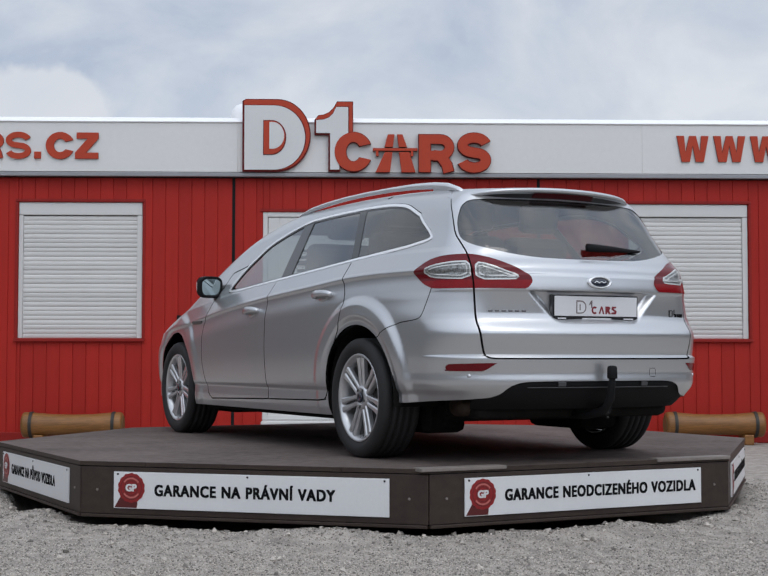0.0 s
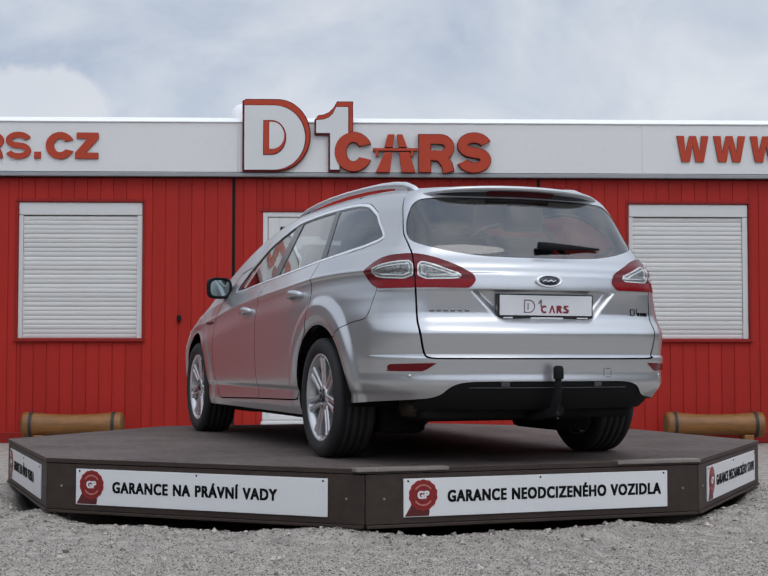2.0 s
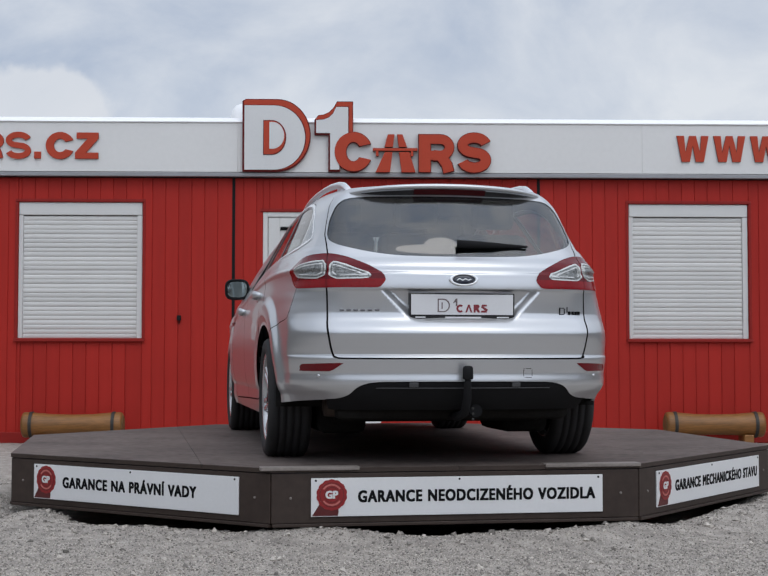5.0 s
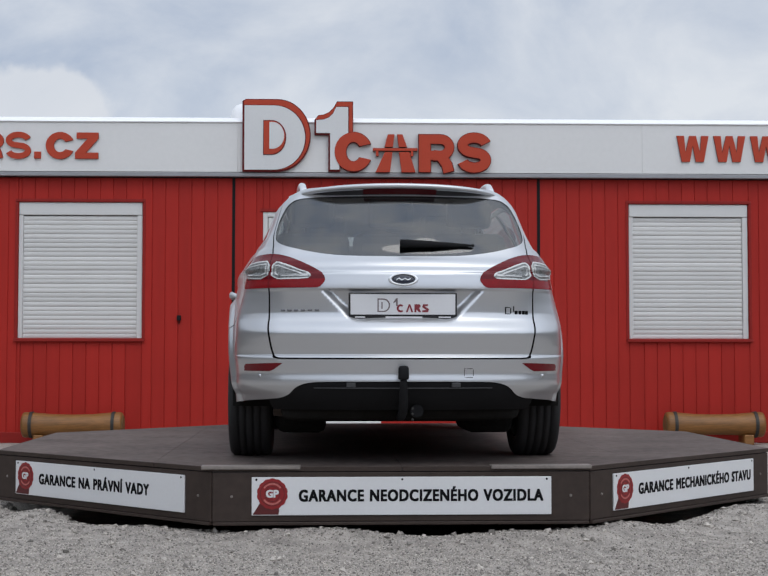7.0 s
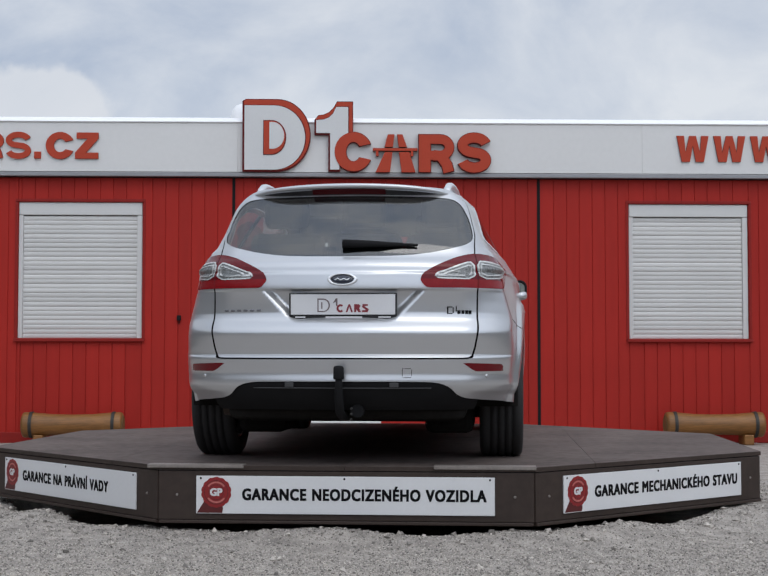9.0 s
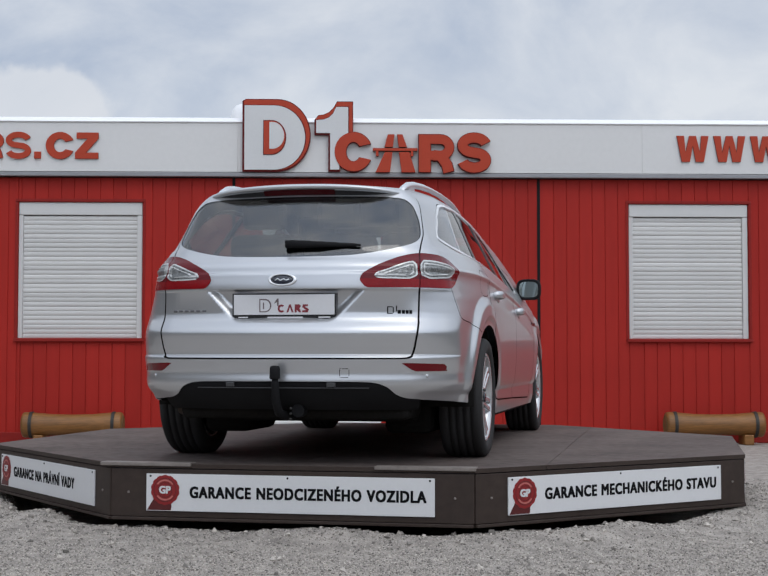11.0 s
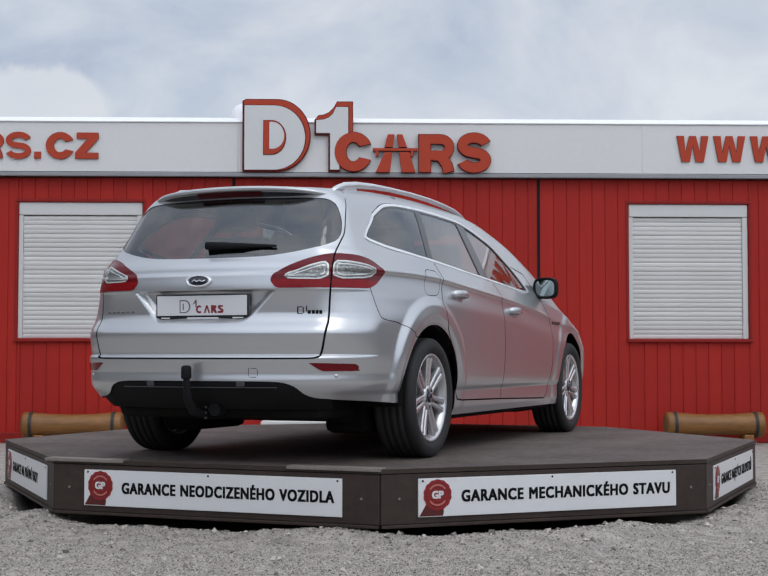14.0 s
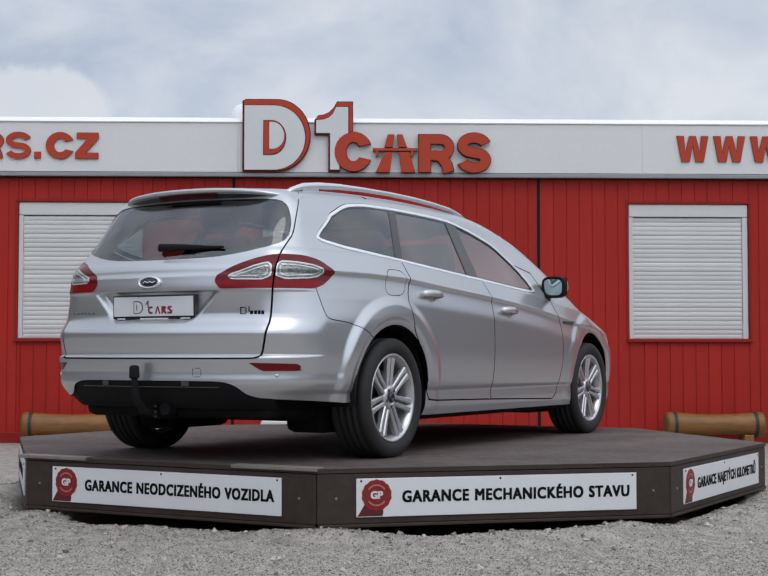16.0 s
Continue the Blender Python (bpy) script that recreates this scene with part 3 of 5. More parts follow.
RATE, T_MID = -3.6074, 8.0


def octagon(r, turn=22.5):
    return [(r * math.sin(radians(turn + 45 * k)), -r * math.cos(radians(turn + 45 * k))) for k in range(8)]


def turntable():
    t = thing("turntable", pose(0, 0, 0), "octagonal dark brown car turntable with a plywood deck", "turntable")
    R = 2.446
    # deck of plywood sheets with narrow joints
    def clip(poly, ax, lim, keep):
        out = []
        for i in range(len(poly)):
            p, q = poly[i], poly[(i + 1) % len(poly)]
            a, b = keep * (p[ax] - lim) >= 0, keep * (q[ax] - lim) >= 0
            if a:
                out.append(p)
            if a != b:
                k = (lim - p[ax]) / (q[ax] - p[ax])
                out.append((p[0] + k * (q[0] - p[0]), p[1] + k * (q[1] - p[1])))
        return out
    base = octagon(R)
    for x0, x1 in ((-3, -1.25), (-1.25, 0), (0, 1.25), (1.25, 3)):
        for y0, y1 in ((-3, -1.2), (-1.2, 0.3), (0.3, 1.6), (1.6, 3)):
            p = base
            for ax, lim, keep in ((0, x0 + 0.001, 1), (0, x1 - 0.001, -1), (1, y0 + 0.001, 1), (1, y1 - 0.001, -1)):
                p = clip(p, ax, lim, keep) if p else p
            if len(p) < 3:
                continue
            bm = bmesh.new()
            lo = [bm.verts.new((a, b, DECK_Z - 0.022)) for a, b in p]
            hi = [bm.verts.new((a, b, DECK_Z)) for a, b in p]
            bm.faces.new(hi), bm.faces.new(lo[::-1])
            for i in range(len(p)):
                j = (i + 1) % len(p)
                bm.faces.new((lo[i], lo[j], hi[j], hi[i]))
            bm.normal_update()
            for f in bm.faces:
                f.material_index = 0 if abs(f.normal.z) > 0.5 else 1
            part("deck_panel", bm, [DECK, SKIRT], t)
    bm = bmesh.new()
    a = [bm.verts.new((x, y, DECK_Z - 0.024)) for x, y in octagon(R - 0.05)]
    b = [bm.verts.new((x, y, DECK_Z - 0.26)) for x, y in octagon(R - 0.05)]
    bm.faces.new(a), bm.faces.new(b[::-1])
    for i in range(8):
        bm.faces.new((a[i], b[i], b[(i + 1) % 8], a[(i + 1) % 8]))
    part("frame", bm, BLACK, t)
    ap = R * math.cos(radians(22.5))
    half = R * math.sin(radians(22.5))
    words = {-2: "GARANCE NA PŮVOD VOZIDLA", -1: "GARANCE NA PRÁVNÍ VADY", 0: "GARANCE NEODCIZENÉHO VOZIDLA", 1: "GARANCE MECHANICKÉHO STAVU", 2: "GARANCE NAJETÝCH KILOMETRŮ"}
    widths = {-2: 0.98, -1: 0.965, 0: 1.20, 1: 1.20, 2: 1.16}
    for k in range(-3, 5):
        m = pose(0, 0, 0, 0, 0, 45 * k)
        bm = bmesh.new()
        add_box(bm, (-half + 0.006, -ap + 0.004, DECK_Z - 0.268), (half - 0.006, -ap + 0.045, DECK_Z - 0.026), 0.004)
        s = part("skirt_panel", bm, SKIRT, t, "dark brown steel skirt panel")
        s.matrix_basis = m
        lip = part("bottom_lip", box((-half + 0.01, -ap - 0.004, DECK_Z - 0.285), (half - 0.01, -ap + 0.05, DECK_Z - 0.269), 0.003), SKIRT, t)
        lip.matrix_basis = m
        for xx in (-half + 0.10, half - 0.10):
            r = part("rivet", lathe([(-ap - 0.002, 0.002), (-ap - 0.001, 0.006), (-ap + 0.004, 0.007)], 8, "Y", pose(xx, 0, DECK_Z - 0.145)), STRIPM, t)
            r.matrix_basis = m
        if k not in words:
            continue
        zt, zb = DECK_Z - 0.050, DECK_Z - 0.236
        sign = part("guarantee_sign", box((-0.738, -ap - 0.006, zb), (0.738, -ap + 0.003, zt), 0.002), SIGN, t, "white guarantee sign board with black capitals and a red seal")
        sign.matrix_basis = m
        y = -ap - 0.0065
        lettering("lettering", words[k], 0.078, INK, sign, pose(-0.505, y, zb + 0.069), 0.0006, 0.0031, widths[k], "", 1.15, apart=1.13)
        # rosette seal with ribbon
        cx, cz = -0.637, (zt + zb) / 2 + 0.012
        pts = []
        for i in range(72):
            a = 2 * math.pi * i / 72
            rr = 0.072 + 0.0042 * abs(math.cos(7 * a))
            pts.append((cx + rr * math.sin(a), cz + rr * math.cos(a)))
        part("ribbon", prism([(cx - 0.096, zb + 0.004), (cx + 0.030, zb + 0.004), (cx + 0.034, zb + 0.022), (cx + 0.03, cz - 0.03), (cx - 0.045, cz - 0.02)], y - 0.0006, y + 0.0002), SEAL_DK, sign, "dark red ribbon with two tails")
        part("rosette", prism(pts, y - 0.0022, y - 0.0008), SEAL, sign, "red seal")
        for a0, a1 in ((35, 145), (215, 325)):
            band = arc(cx, cz, 0.053, a0, a1, 16) + arc(cx, cz, 0.045, a1, a0, 16)
            part("seal_band", prism(band, y - 0.0032, y - 0.0024), SEAL_PINK, sign, "pale curved band on the seal")
        for rad in (0.060, 0.038):
            part("seal_ring", prism(arc(cx, cz, rad, 0, 360, 40) + arc(cx, cz, rad - 0.003, 360, 0, 40), y - 0.0032, y - 0.0024), SEAL_DK, sign)
        lettering("seal_letters", "GP", 0.050, SIGN, sign, pose(cx - 0.029, y - 0.0038, cz - 0.016), 0.0005, 0.0024, 0.058)
        for xx in (-0.715, 0.0, 0.715):
            part("screw", lathe([(y - 0.003, 0.003), (y - 0.001, 0.0055), (y + 0.004, 0.0055)], 8, "Y", pose(xx, 0, zt - 0.012)), BLACK, sign)
    # worn drive-on strips on the deck edge
    for x0, x1 in ((-0.985, -0.50), (0.44, 0.94)):
        part("drive_on_strip", box((x0, -ap - 0.012, DECK_Z - 0.012), (x1, -ap + 0.07, DECK_Z + 0.006), 0.003), STRIPM, t, "worn metal drive-on strip")
    return t


TABLE = turntable()
pit = mesh_ob("support_drum", lathe([(0.02, 1.9), (0.05, 1.92), (0.10, 1.9)], 48, "Z"), BLACK)
tagged(pit, "dark round drum the turntable turns on", "drum")

# ---- car ----
# Car space: x to its right, y forward from the middle of the wheelbase, z up from the deck.
CAR_AT = pose(0.0035, 0.031, 0, 0, 0, -1.01)
AXLE, TYRE_R = 1.425, 0.322
ARCH_R, ARCH_Z = 0.372, 0.340


def curve(t, *pts):
    """Smooth (monotone) interpolation through points (t, value)."""
    px, py = np.array([p[0] for p in pts]), np.array([p[1] for p in pts])
    h, d = np.diff(px), np.diff(py) / np.diff(px)
    s = np.zeros(len(px))
    s[0], s[-1] = d[0], d[-1]
    for i in range(1, len(px) - 1):
        if d[i - 1] * d[i] > 0:
            w1, w2 = 2 * h[i] + h[i - 1], h[i] + 2 * h[i - 1]
            s[i] = (w1 + w2) / (w1 / d[i - 1] + w2 / d[i])
    t = np.clip(t, px[0], px[-1])
    k = np.clip(np.searchsorted(px, t) - 1, 0, len(px) - 2)
    u = (t - px[k]) / h[k]
    a, b, c, e = 2 * u**3 - 3 * u**2 + 1, u**3 - 2 * u**2 + u, -2 * u**3 + 3 * u**2, u**3 - u**2
    return a * py[k] + b * h[k] * s[k] + c * py[k + 1] + e * h[k] * s[k + 1]


def sstep(a, b, t):
    u = np.clip((t - a) / (b - a), 0, 1)
    return u * u * (3 - 2 * u)


def rmax(a, b, r):
    """The greater of two distances, with a rounded meeting of radius r."""
    return np.minimum(np.maximum(a, b), -r) + np.hypot(np.maximum(a + r, 0), np.maximum(b + r, 0))


def roof_z(y):
    return curve(y, (-2.6, 1.20), (-2.25, 1.37), (-2.06, 1.420), (-1.7, 1.458), (-1.2, 1.484), (-0.6, 1.494), (-0.1, 1.490), (0.3, 1.460), (0.62, 1.385), (0.9, 1.255), (1.2, 1.09), (1.45, 0.965), (1.6, 0.92), (1.9, 0.845), (2.15, 0.755), (2.34, 0.64), (2.42, 0.54))


def shoulder_z(y):
    return curve(y, (-2.3, 0.975), (-1.7, 0.978), (-1.38, 0.972), (-0.83, 0.938), (-0.18, 0.900), (0.515, 0.845), (0.99, 0.788), (1.5, 0.74), (2.4, 0.66))


def bumper_ledge(z):
    """The moulded step low on the bumper: out to a ridge, then tucked under."""
    return curve(z, (0.10, -0.09), (0.27, -0.030), (0.33, -0.006), (0.385, 0.009), (0.402, 0.011), (0.420, 0.009), (0.465, 0.0), (0.50, 0.0), (1.6, 0.0))


def half_width(y, z):
    sh = shoulder_z(y)
    low = curve(z, (0.10, 0.78), (0.17, 0.825), (0.20, 0.872), (0.235, 0.884), (0.26, 0.890), (0.30, 0.893), (0.345, 0.893), (0.375, 0.905), (0.45, 0.916), (0.60, 0.924), (0.72, 0.922), (1.5, 0.90))
    low = low - 0.018 * sstep(sh - 0.15, sh - 0.012, z) + 0.006 * sstep(sh - 0.022, sh - 0.002, z)
    zz = z - sh
    up = -0.60 * np.clip(zz, 0, 0.12) * sstep(-0.004, 0.02, zz) * (1 - 0.6 * sstep(0.35, 1.0, y))
    tumble = -0.50 * np.clip(z - (sh + 0.10), 0, 1)
    w = low + up + tumble - 0.016
    # plan taper towards the ends
    back = np.clip(-0.7 - y, 0, 2)
    w = w - curve(z, (0.2, 0.048), (0.35, 0.046), (0.55, 0.040), (0.70, 0.042), (0.88, 0.060), (1.0, 0.060), (1.15, 0.062), (1.3, 0.052)) * back**2
    ahead = np.clip(y - 0.9, 0, 2)
    w = w - 0.060 * ahead**2 - 0.02 * sstep(0.9, 1.3, z) * ahead
    # wheel arch flares
    for ya in (-AXLE, AXLE):
        rr = np.hypot(y - ya, z - ARCH_Z)
        ahead_of = sstep(0.0, 0.30, (y - ya) * (1 if ya < 0 else -1))
        out = (0.026 if ya < 0 else 0.020) * (1 - 0.55 * ahead_of)
        w = w + out * (1 - sstep(0.475, 0.53, rr)) * (1 - 0.62 * (1 - sstep(0.385, 0.43, rr))) * sstep(-0.12, 0.0, z - 0.27)
    w = w + 0.8 * bumper_ledge(z) * (1 - sstep(-1.98, -1.80, y))
    return w


def rear_y(x, z):
    y = curve(z, (0.10, -2.10), (0.18, -2.20), (0.22, -2.28), (0.30, -2.385), (0.366, -2.428), (0.40, -2.440), (0.44, -2.446), (0.50, -2.452), (0.532, -2.454), (0.540, -2.450), (0.548, -2.430), (0.60, -2.437), (0.652, -2.443), (0.660, -2.442), (0.735, -2.394), (0.76, -2.389), (0.862, -2.396), (0.872, -2.402), (0.93, -2.396), (0.948, -2.393), (0.956, -2.379), (0.985, -2.372), (1.005, -2.360), (1.035, -2.328), (1.10, -2.285), (1.22, -2.20), (1.34, -2.10), (1.40, -2.055), (1.5, -1.97))
    bow = curve(z, (0.2, 0.30), (0.55, 0.28), (0.9, 0.26), (1.1, 0.30), (1.4, 0.36))
    ax = np.abs(x)
    wide = 0.262 + 0.99 * np.clip(z - 0.714, 0, 0.2)
    pocket = sstep(0.0, 0.065, wide - ax) * sstep(0.705, 0.745, z) * (1 - sstep(0.864, 0.873, z))
    return y + bow * x * x + 0.036 * pocket - bumper_ledge(z)


def body_f(x, y, z):
    """Signed distance, roughly, to the outer skin of the body."""
    side = np.abs(x) - half_width(y, z)
    rear = rear_y(x, z) - y
    top = (z - roof_z(y) + 0.085 * x * x + 0.10 * np.abs(x) ** 4) * 0.93
    front = (y - (2.40 - 0.42 * x * x)) * 1.0
    rs = curve(z, (0.2, 0.20), (0.55, 0.20), (0.9, 0.20), (1.1, 0.13), (1.3, 0.07), (1.38, 0.025), (1.5, 0.02))
    f = rmax(side, top, 0.085)
    f = rmax(f, rear, rs)
    f = rmax(f, front, 0.25)
    return f


def cast(bx, by, bz, dx, dy, dz, far=2.2):
    """Where rays from inside the body leave it."""
    lo, hi = np.zeros_like(bx), np.full_like(bx, far)
    for _ in range(26):
        m = (lo + hi) / 2
        inside = body_f(bx + m * dx, by + m * dy, bz + m * dz) < 0
        lo, hi = np.where(inside, m, lo), np.where(inside, hi, m)
    m = (lo + hi) / 2
    return np.stack([bx + m * dx, by + m * dy, bz + m * dz], -1)


XC, YC, FAN = 0.42, -1.70, 0.52
Q_SIDE = XC + FAN * math.pi / 2


def q_of(x, y):
    """Distance along the belt: x across the tail, then round the corner, then forward along the side."""
    x = np.abs(x)
    ang = np.arctan2(np.maximum(x - XC, 1e-9), np.maximum(YC - y, 1e-9))
    corner = XC + FAN * ang
    return np.where(y > YC, Q_SIDE + (y - YC), np.where(x < XC, x, corner))


def body_grid():
    """Half of the body skin as a grid of quads: vertices and faces."""
    ns, yf = 208, 1.95
    ys = np.linspace(YC, yf, ns)
    na, nr = 44, 30
    cols = [(x, YC, 0.0, -1.0) for x in np.linspace(0, XC, nr, endpoint=False)]
    cols += [(XC, YC, math.sin(a), -math.cos(a)) for a in np.linspace(0, math.pi / 2, na, endpoint=False)]
    cols += [(XC, y, 1.0, 0.0) for y in ys]
    cols += [(XC, yf, math.cos(a), math.sin(a)) for a in np.linspace(0, math.pi / 2, 14)[1:]]
    cols += [(x, yf, 0.0, 1.0) for x in np.linspace(XC, 0, 6)[1:]]
    cols = np.array(cols)
    zlow = np.linspace(0.185, 0.90, 116)
    phi = np.radians(np.concatenate([np.linspace(0, 62, 78)[1:], np.linspace(62, 90, 10)[1:]]))
    rows = [(z, 1.0, 0.0) for z in zlow] + [(0.90, math.cos(p), math.sin(p)) for p in phi]
    rows = np.array(rows)
    C, R = len(cols), len(rows)
    zb = np.minimum(rows[None, :, 0], 0.9 + 0 * cols[:, :1])
    # forward of the windscreen the fan starts lower
    cap = roof_z(cols[:, 1])[:, None] - 0.22
    zb = np.where(zb > cap, cap, zb) * np.ones((C, R))
    lowscale = np.minimum(1.0, cap / 0.9)
    zb = np.where(rows[None, :, 0] <= 0.9, 0.185 + (rows[None, :, 0] - 0.185) * ((np.minimum(cap, 0.9) - 0.185) / 0.715), zb)
    one = np.ones((C, R))
    P = cast(cols[:, :1] * one, cols[:, 1:2] * one, zb, cols[:, 2:3] * rows[None, :, 1], cols[:, 3:4] * rows[None, :, 1], rows[None, :, 2] * one)
    # roof strip inside the fan's base
    xs = np.linspace(0, XC, 12)
    Y2, X2 = np.meshgrid(ys, xs, indexing="ij")
    Z2 = (roof_z(Y2) - 0.22)
    roof = cast(X2 * 1.0, Y2 * 1.0, Z2, 0 * X2, 0 * X2, 1 + 0 * X2)
    verts = np.concatenate([P.reshape(-1, 3), roof.reshape(-1, 3)])
    faces = []
    for c in range(C - 1):
        for r in range(R - 1):
            faces.append((c * R + r, (c + 1) * R + r, (c + 1) * R + r + 1, c * R + r + 1))
    o, nx = C * R, len(xs)
    for j in range(ns - 1):
        for i in range(nx - 1):
            faces.append((o + j * nx + i, o + j * nx + i + 1, o + (j + 1) * nx + i + 1, o + (j + 1) * nx + i))
    return verts, faces


def gradient(p):
    e = 1e-3
    g = np.stack([body_f(p[:, 0] + e, p[:, 1], p[:, 2]) - body_f(p[:, 0] - e, p[:, 1], p[:, 2]),
                  body_f(p[:, 0], p[:, 1] + e, p[:, 2]) - body_f(p[:, 0], p[:, 1] - e, p[:, 2]),
                  body_f(p[:, 0], p[:, 1], p[:, 2] + e) - body_f(p[:, 0], p[:, 1], p[:, 2] - e)], 1)
    return g / np.maximum(np.linalg.norm(g, axis=1, keepdims=True), 1e-9)


def sdf(q, z, poly):
    """Signed distance in the (q, z) sheet to a closed polygon; negative inside."""
    P = np.array(poly)
    d = np.full(q.shape, 1e9)
    s = np.ones(q.shape)
    n = len(P)
    for i in range(n):
        a, b = P[i], P[i - 1]
        ex, ez = b - a
        wx, wz = q - a[0], z - a[1]
        k = np.clip((wx * ex + wz * ez) / (ex * ex + ez * ez + 1e-12), 0, 1)
        d = np.minimum(d, (wx - ex * k) ** 2 + (wz - ez * k) ** 2)
        c1, c2, c3 = z >= a[1], z < b[1], ex * wz > ez * wx
        flip = (c1 & c2 & c3) | (~c1 & ~c2 & ~c3)
        s = np.where(flip, -s, s)
    return s * np.sqrt(d)


def soft(poly, times=2):
    """Round off a polygon's corners."""
    for _ in range(times):
        out = []
        for i in range(len(poly)):
            (a, b), (c, d) = poly[i], poly[(i + 1) % len(poly)]
            out += [(0.8 * a + 0.2 * c, 0.8 * b + 0.2 * d), (0.2 * a + 0.8 * c, 0.2 * b + 0.8 * d)]
        poly = out
    return poly


# Outlines on the body skin, in (q, z).
DLO = soft([(0.885, 1.142), (0.965, 1.205), (1.22, 1.292), (1.40, 1.362), (1.58, 1.386), (1.90, 1.394), (2.29, 1.394), (2.647, 1.387), (2.907, 1.342), (3.204, 1.272), (3.434, 1.135), (3.56, 0.98), (3.50, 0.960), (2.878, 0.996), (2.541, 1.014), (1.942, 1.050), (1.598, 1.077), (1.259, 1.108)], 2)
REAR_WIN = soft([(-0.2, 1.034), (0.149, 1.035), (0.317, 1.041), (0.437, 1.058), (0.60, 1.098), (0.665, 1.125), (0.693, 1.165), (0.702, 1.24), (0.672, 1.318), (0.60, 1.352), (0.40, 1.360), (-0.2, 1.362)], 1)
HATCH = soft([(-0.2, 0.531), (0.545, 0.531), (0.588, 0.535), (0.600, 0.57), (0.612, 0.66), (0.624, 0.72), (0.630, 0.875), (0.637, 0.985), (0.650, 1.06), (0.680, 1.117), (0.713, 1.165), (0.735, 1.267), (0.765, 1.36), (0.80, 1.47), (-0.2, 1.47)], 1)
LAMP = soft([(0.378, 0.914), (0.389, 0.947), (0.447, 0.988), (0.536, 1.030), (0.60, 1.048), (0.655, 1.055), (0.777, 1.050), (0.882, 1.027), (0.985, 0.974), (0.975, 0.962), (0.895, 0.908), (0.834, 0.884), (0.80, 0.881), (0.43, 0.878), (0.408, 0.880)], 1)
LENS_OUT = soft([(0.646, 1.010), (0.72, 1.010), (0.836, 0.995), (0.893, 0.975), (0.832, 0.940), (0.646, 0.928)], 1)
LENS_IN = soft([(0.616, 1.010), (0.54, 0.985), (0.447, 0.943), (0.452, 0.928), (0.616, 0.926)], 1)
BUMPER = soft([(-0.2, 0.05), (1.75, 0.05), (1.50, 0.56), (1.259, 0.655), (1.105, 0.712), (0.915, 0.728), (0.885, 0.745), (0.834, 0.886), (0.80, 1.0), (-0.2, 1.0)], 1)
VALANCE = soft([(-0.2, 0.420), (0.40, 0.419), (0.46, 0.413), (0.50, 0.392), (0.53, 0.354), (0.57, 0.337), (0.66, 0.330), (0.70, 0.05), (-0.2, 0.05)], 1)
REFLECTOR = [(0.548, 0.510), (0.742, 0.504), (0.752, 0.492), (0.748, 0.470), (0.598, 0.469)]
DOOR_REAR = [(1.724, 1.30), (1.724, 1.06), (1.722, 0.982), (1.678, 0.884), (1.668, 0.80), (1.70, 0.70), (1.80, 0.555), (1.885, 0.36), (1.915, 0.30), (2.00, 0.294), (2.722, 0.283), (2.722, 0.95), (2.66, 1.30)]
DOOR_FRONT = [(2.722, 0.283), (3.68, 0.262), (3.74, 0.30), (3.80, 0.50), (3.80, 0.75), (3.72, 0.88), (3.62, 1.10), (2.66, 1.30), (2.722, 0.95)]
FUEL = soft([(1.45, 0.868), (1.64, 0.873), (1.695, 1.010), (1.50, 1.016)], 2)
TOW = [(0.295, 0.439), (0.340, 0.439), (0.340, 0.482), (0.295, 0.482)]
PILLAR_C = [(1.665, 1.03), (1.735, 1.03), (1.990, 1.42), (1.905, 1.42)]
PILLAR_B = [(2.545, 0.98), (2.700, 0.98), (2.745, 1.42), (2.615, 1.42)]


def glassy(name, tint, rough=0.0, gloss=0.06):
    """A thin pane: clear with a tint, a mirror that grows towards grazing angles."""
    m = bpy.data.materials.new(name)
    m.use_nodes = True
    nt = m.node_tree
    nt.nodes.clear()
    N, L = nt.nodes.new, nt.links.new
    out, mix, tr, gl, lw = N("ShaderNodeOutputMaterial"), N("ShaderNodeMixShader"), N("ShaderNodeBsdfTransparent"), N("ShaderNodeBsdfGlossy"), N("ShaderNodeLayerWeight")
    tr.inputs["Color"].default_value = (*tint, 1)
    gl.inputs["Roughness"].default_value = rough
    gl.inputs["Color"].default_value = (1, 1, 1, 1)
    lw.inputs["Blend"].default_value = 0.5
    pw, ma = N("ShaderNodeMath"), N("ShaderNodeMath")
    pw.operation, ma.operation = "POWER", "MULTIPLY_ADD"
    L(lw.outputs["Facing"], pw.inputs[0])
    pw.inputs[1].default_value = 4.0
    L(pw.outputs[0], ma.inputs[0])
    ma.inputs[1].default_value, ma.inputs[2].default_value = 1 - gloss, gloss
    L(ma.outputs[0], mix.inputs["Fac"]), L(tr.outputs[0], mix.inputs[1]), L(gl.outputs[0], mix.inputs[2]), L(mix.outputs[0], out.inputs["Surface"])
    return m


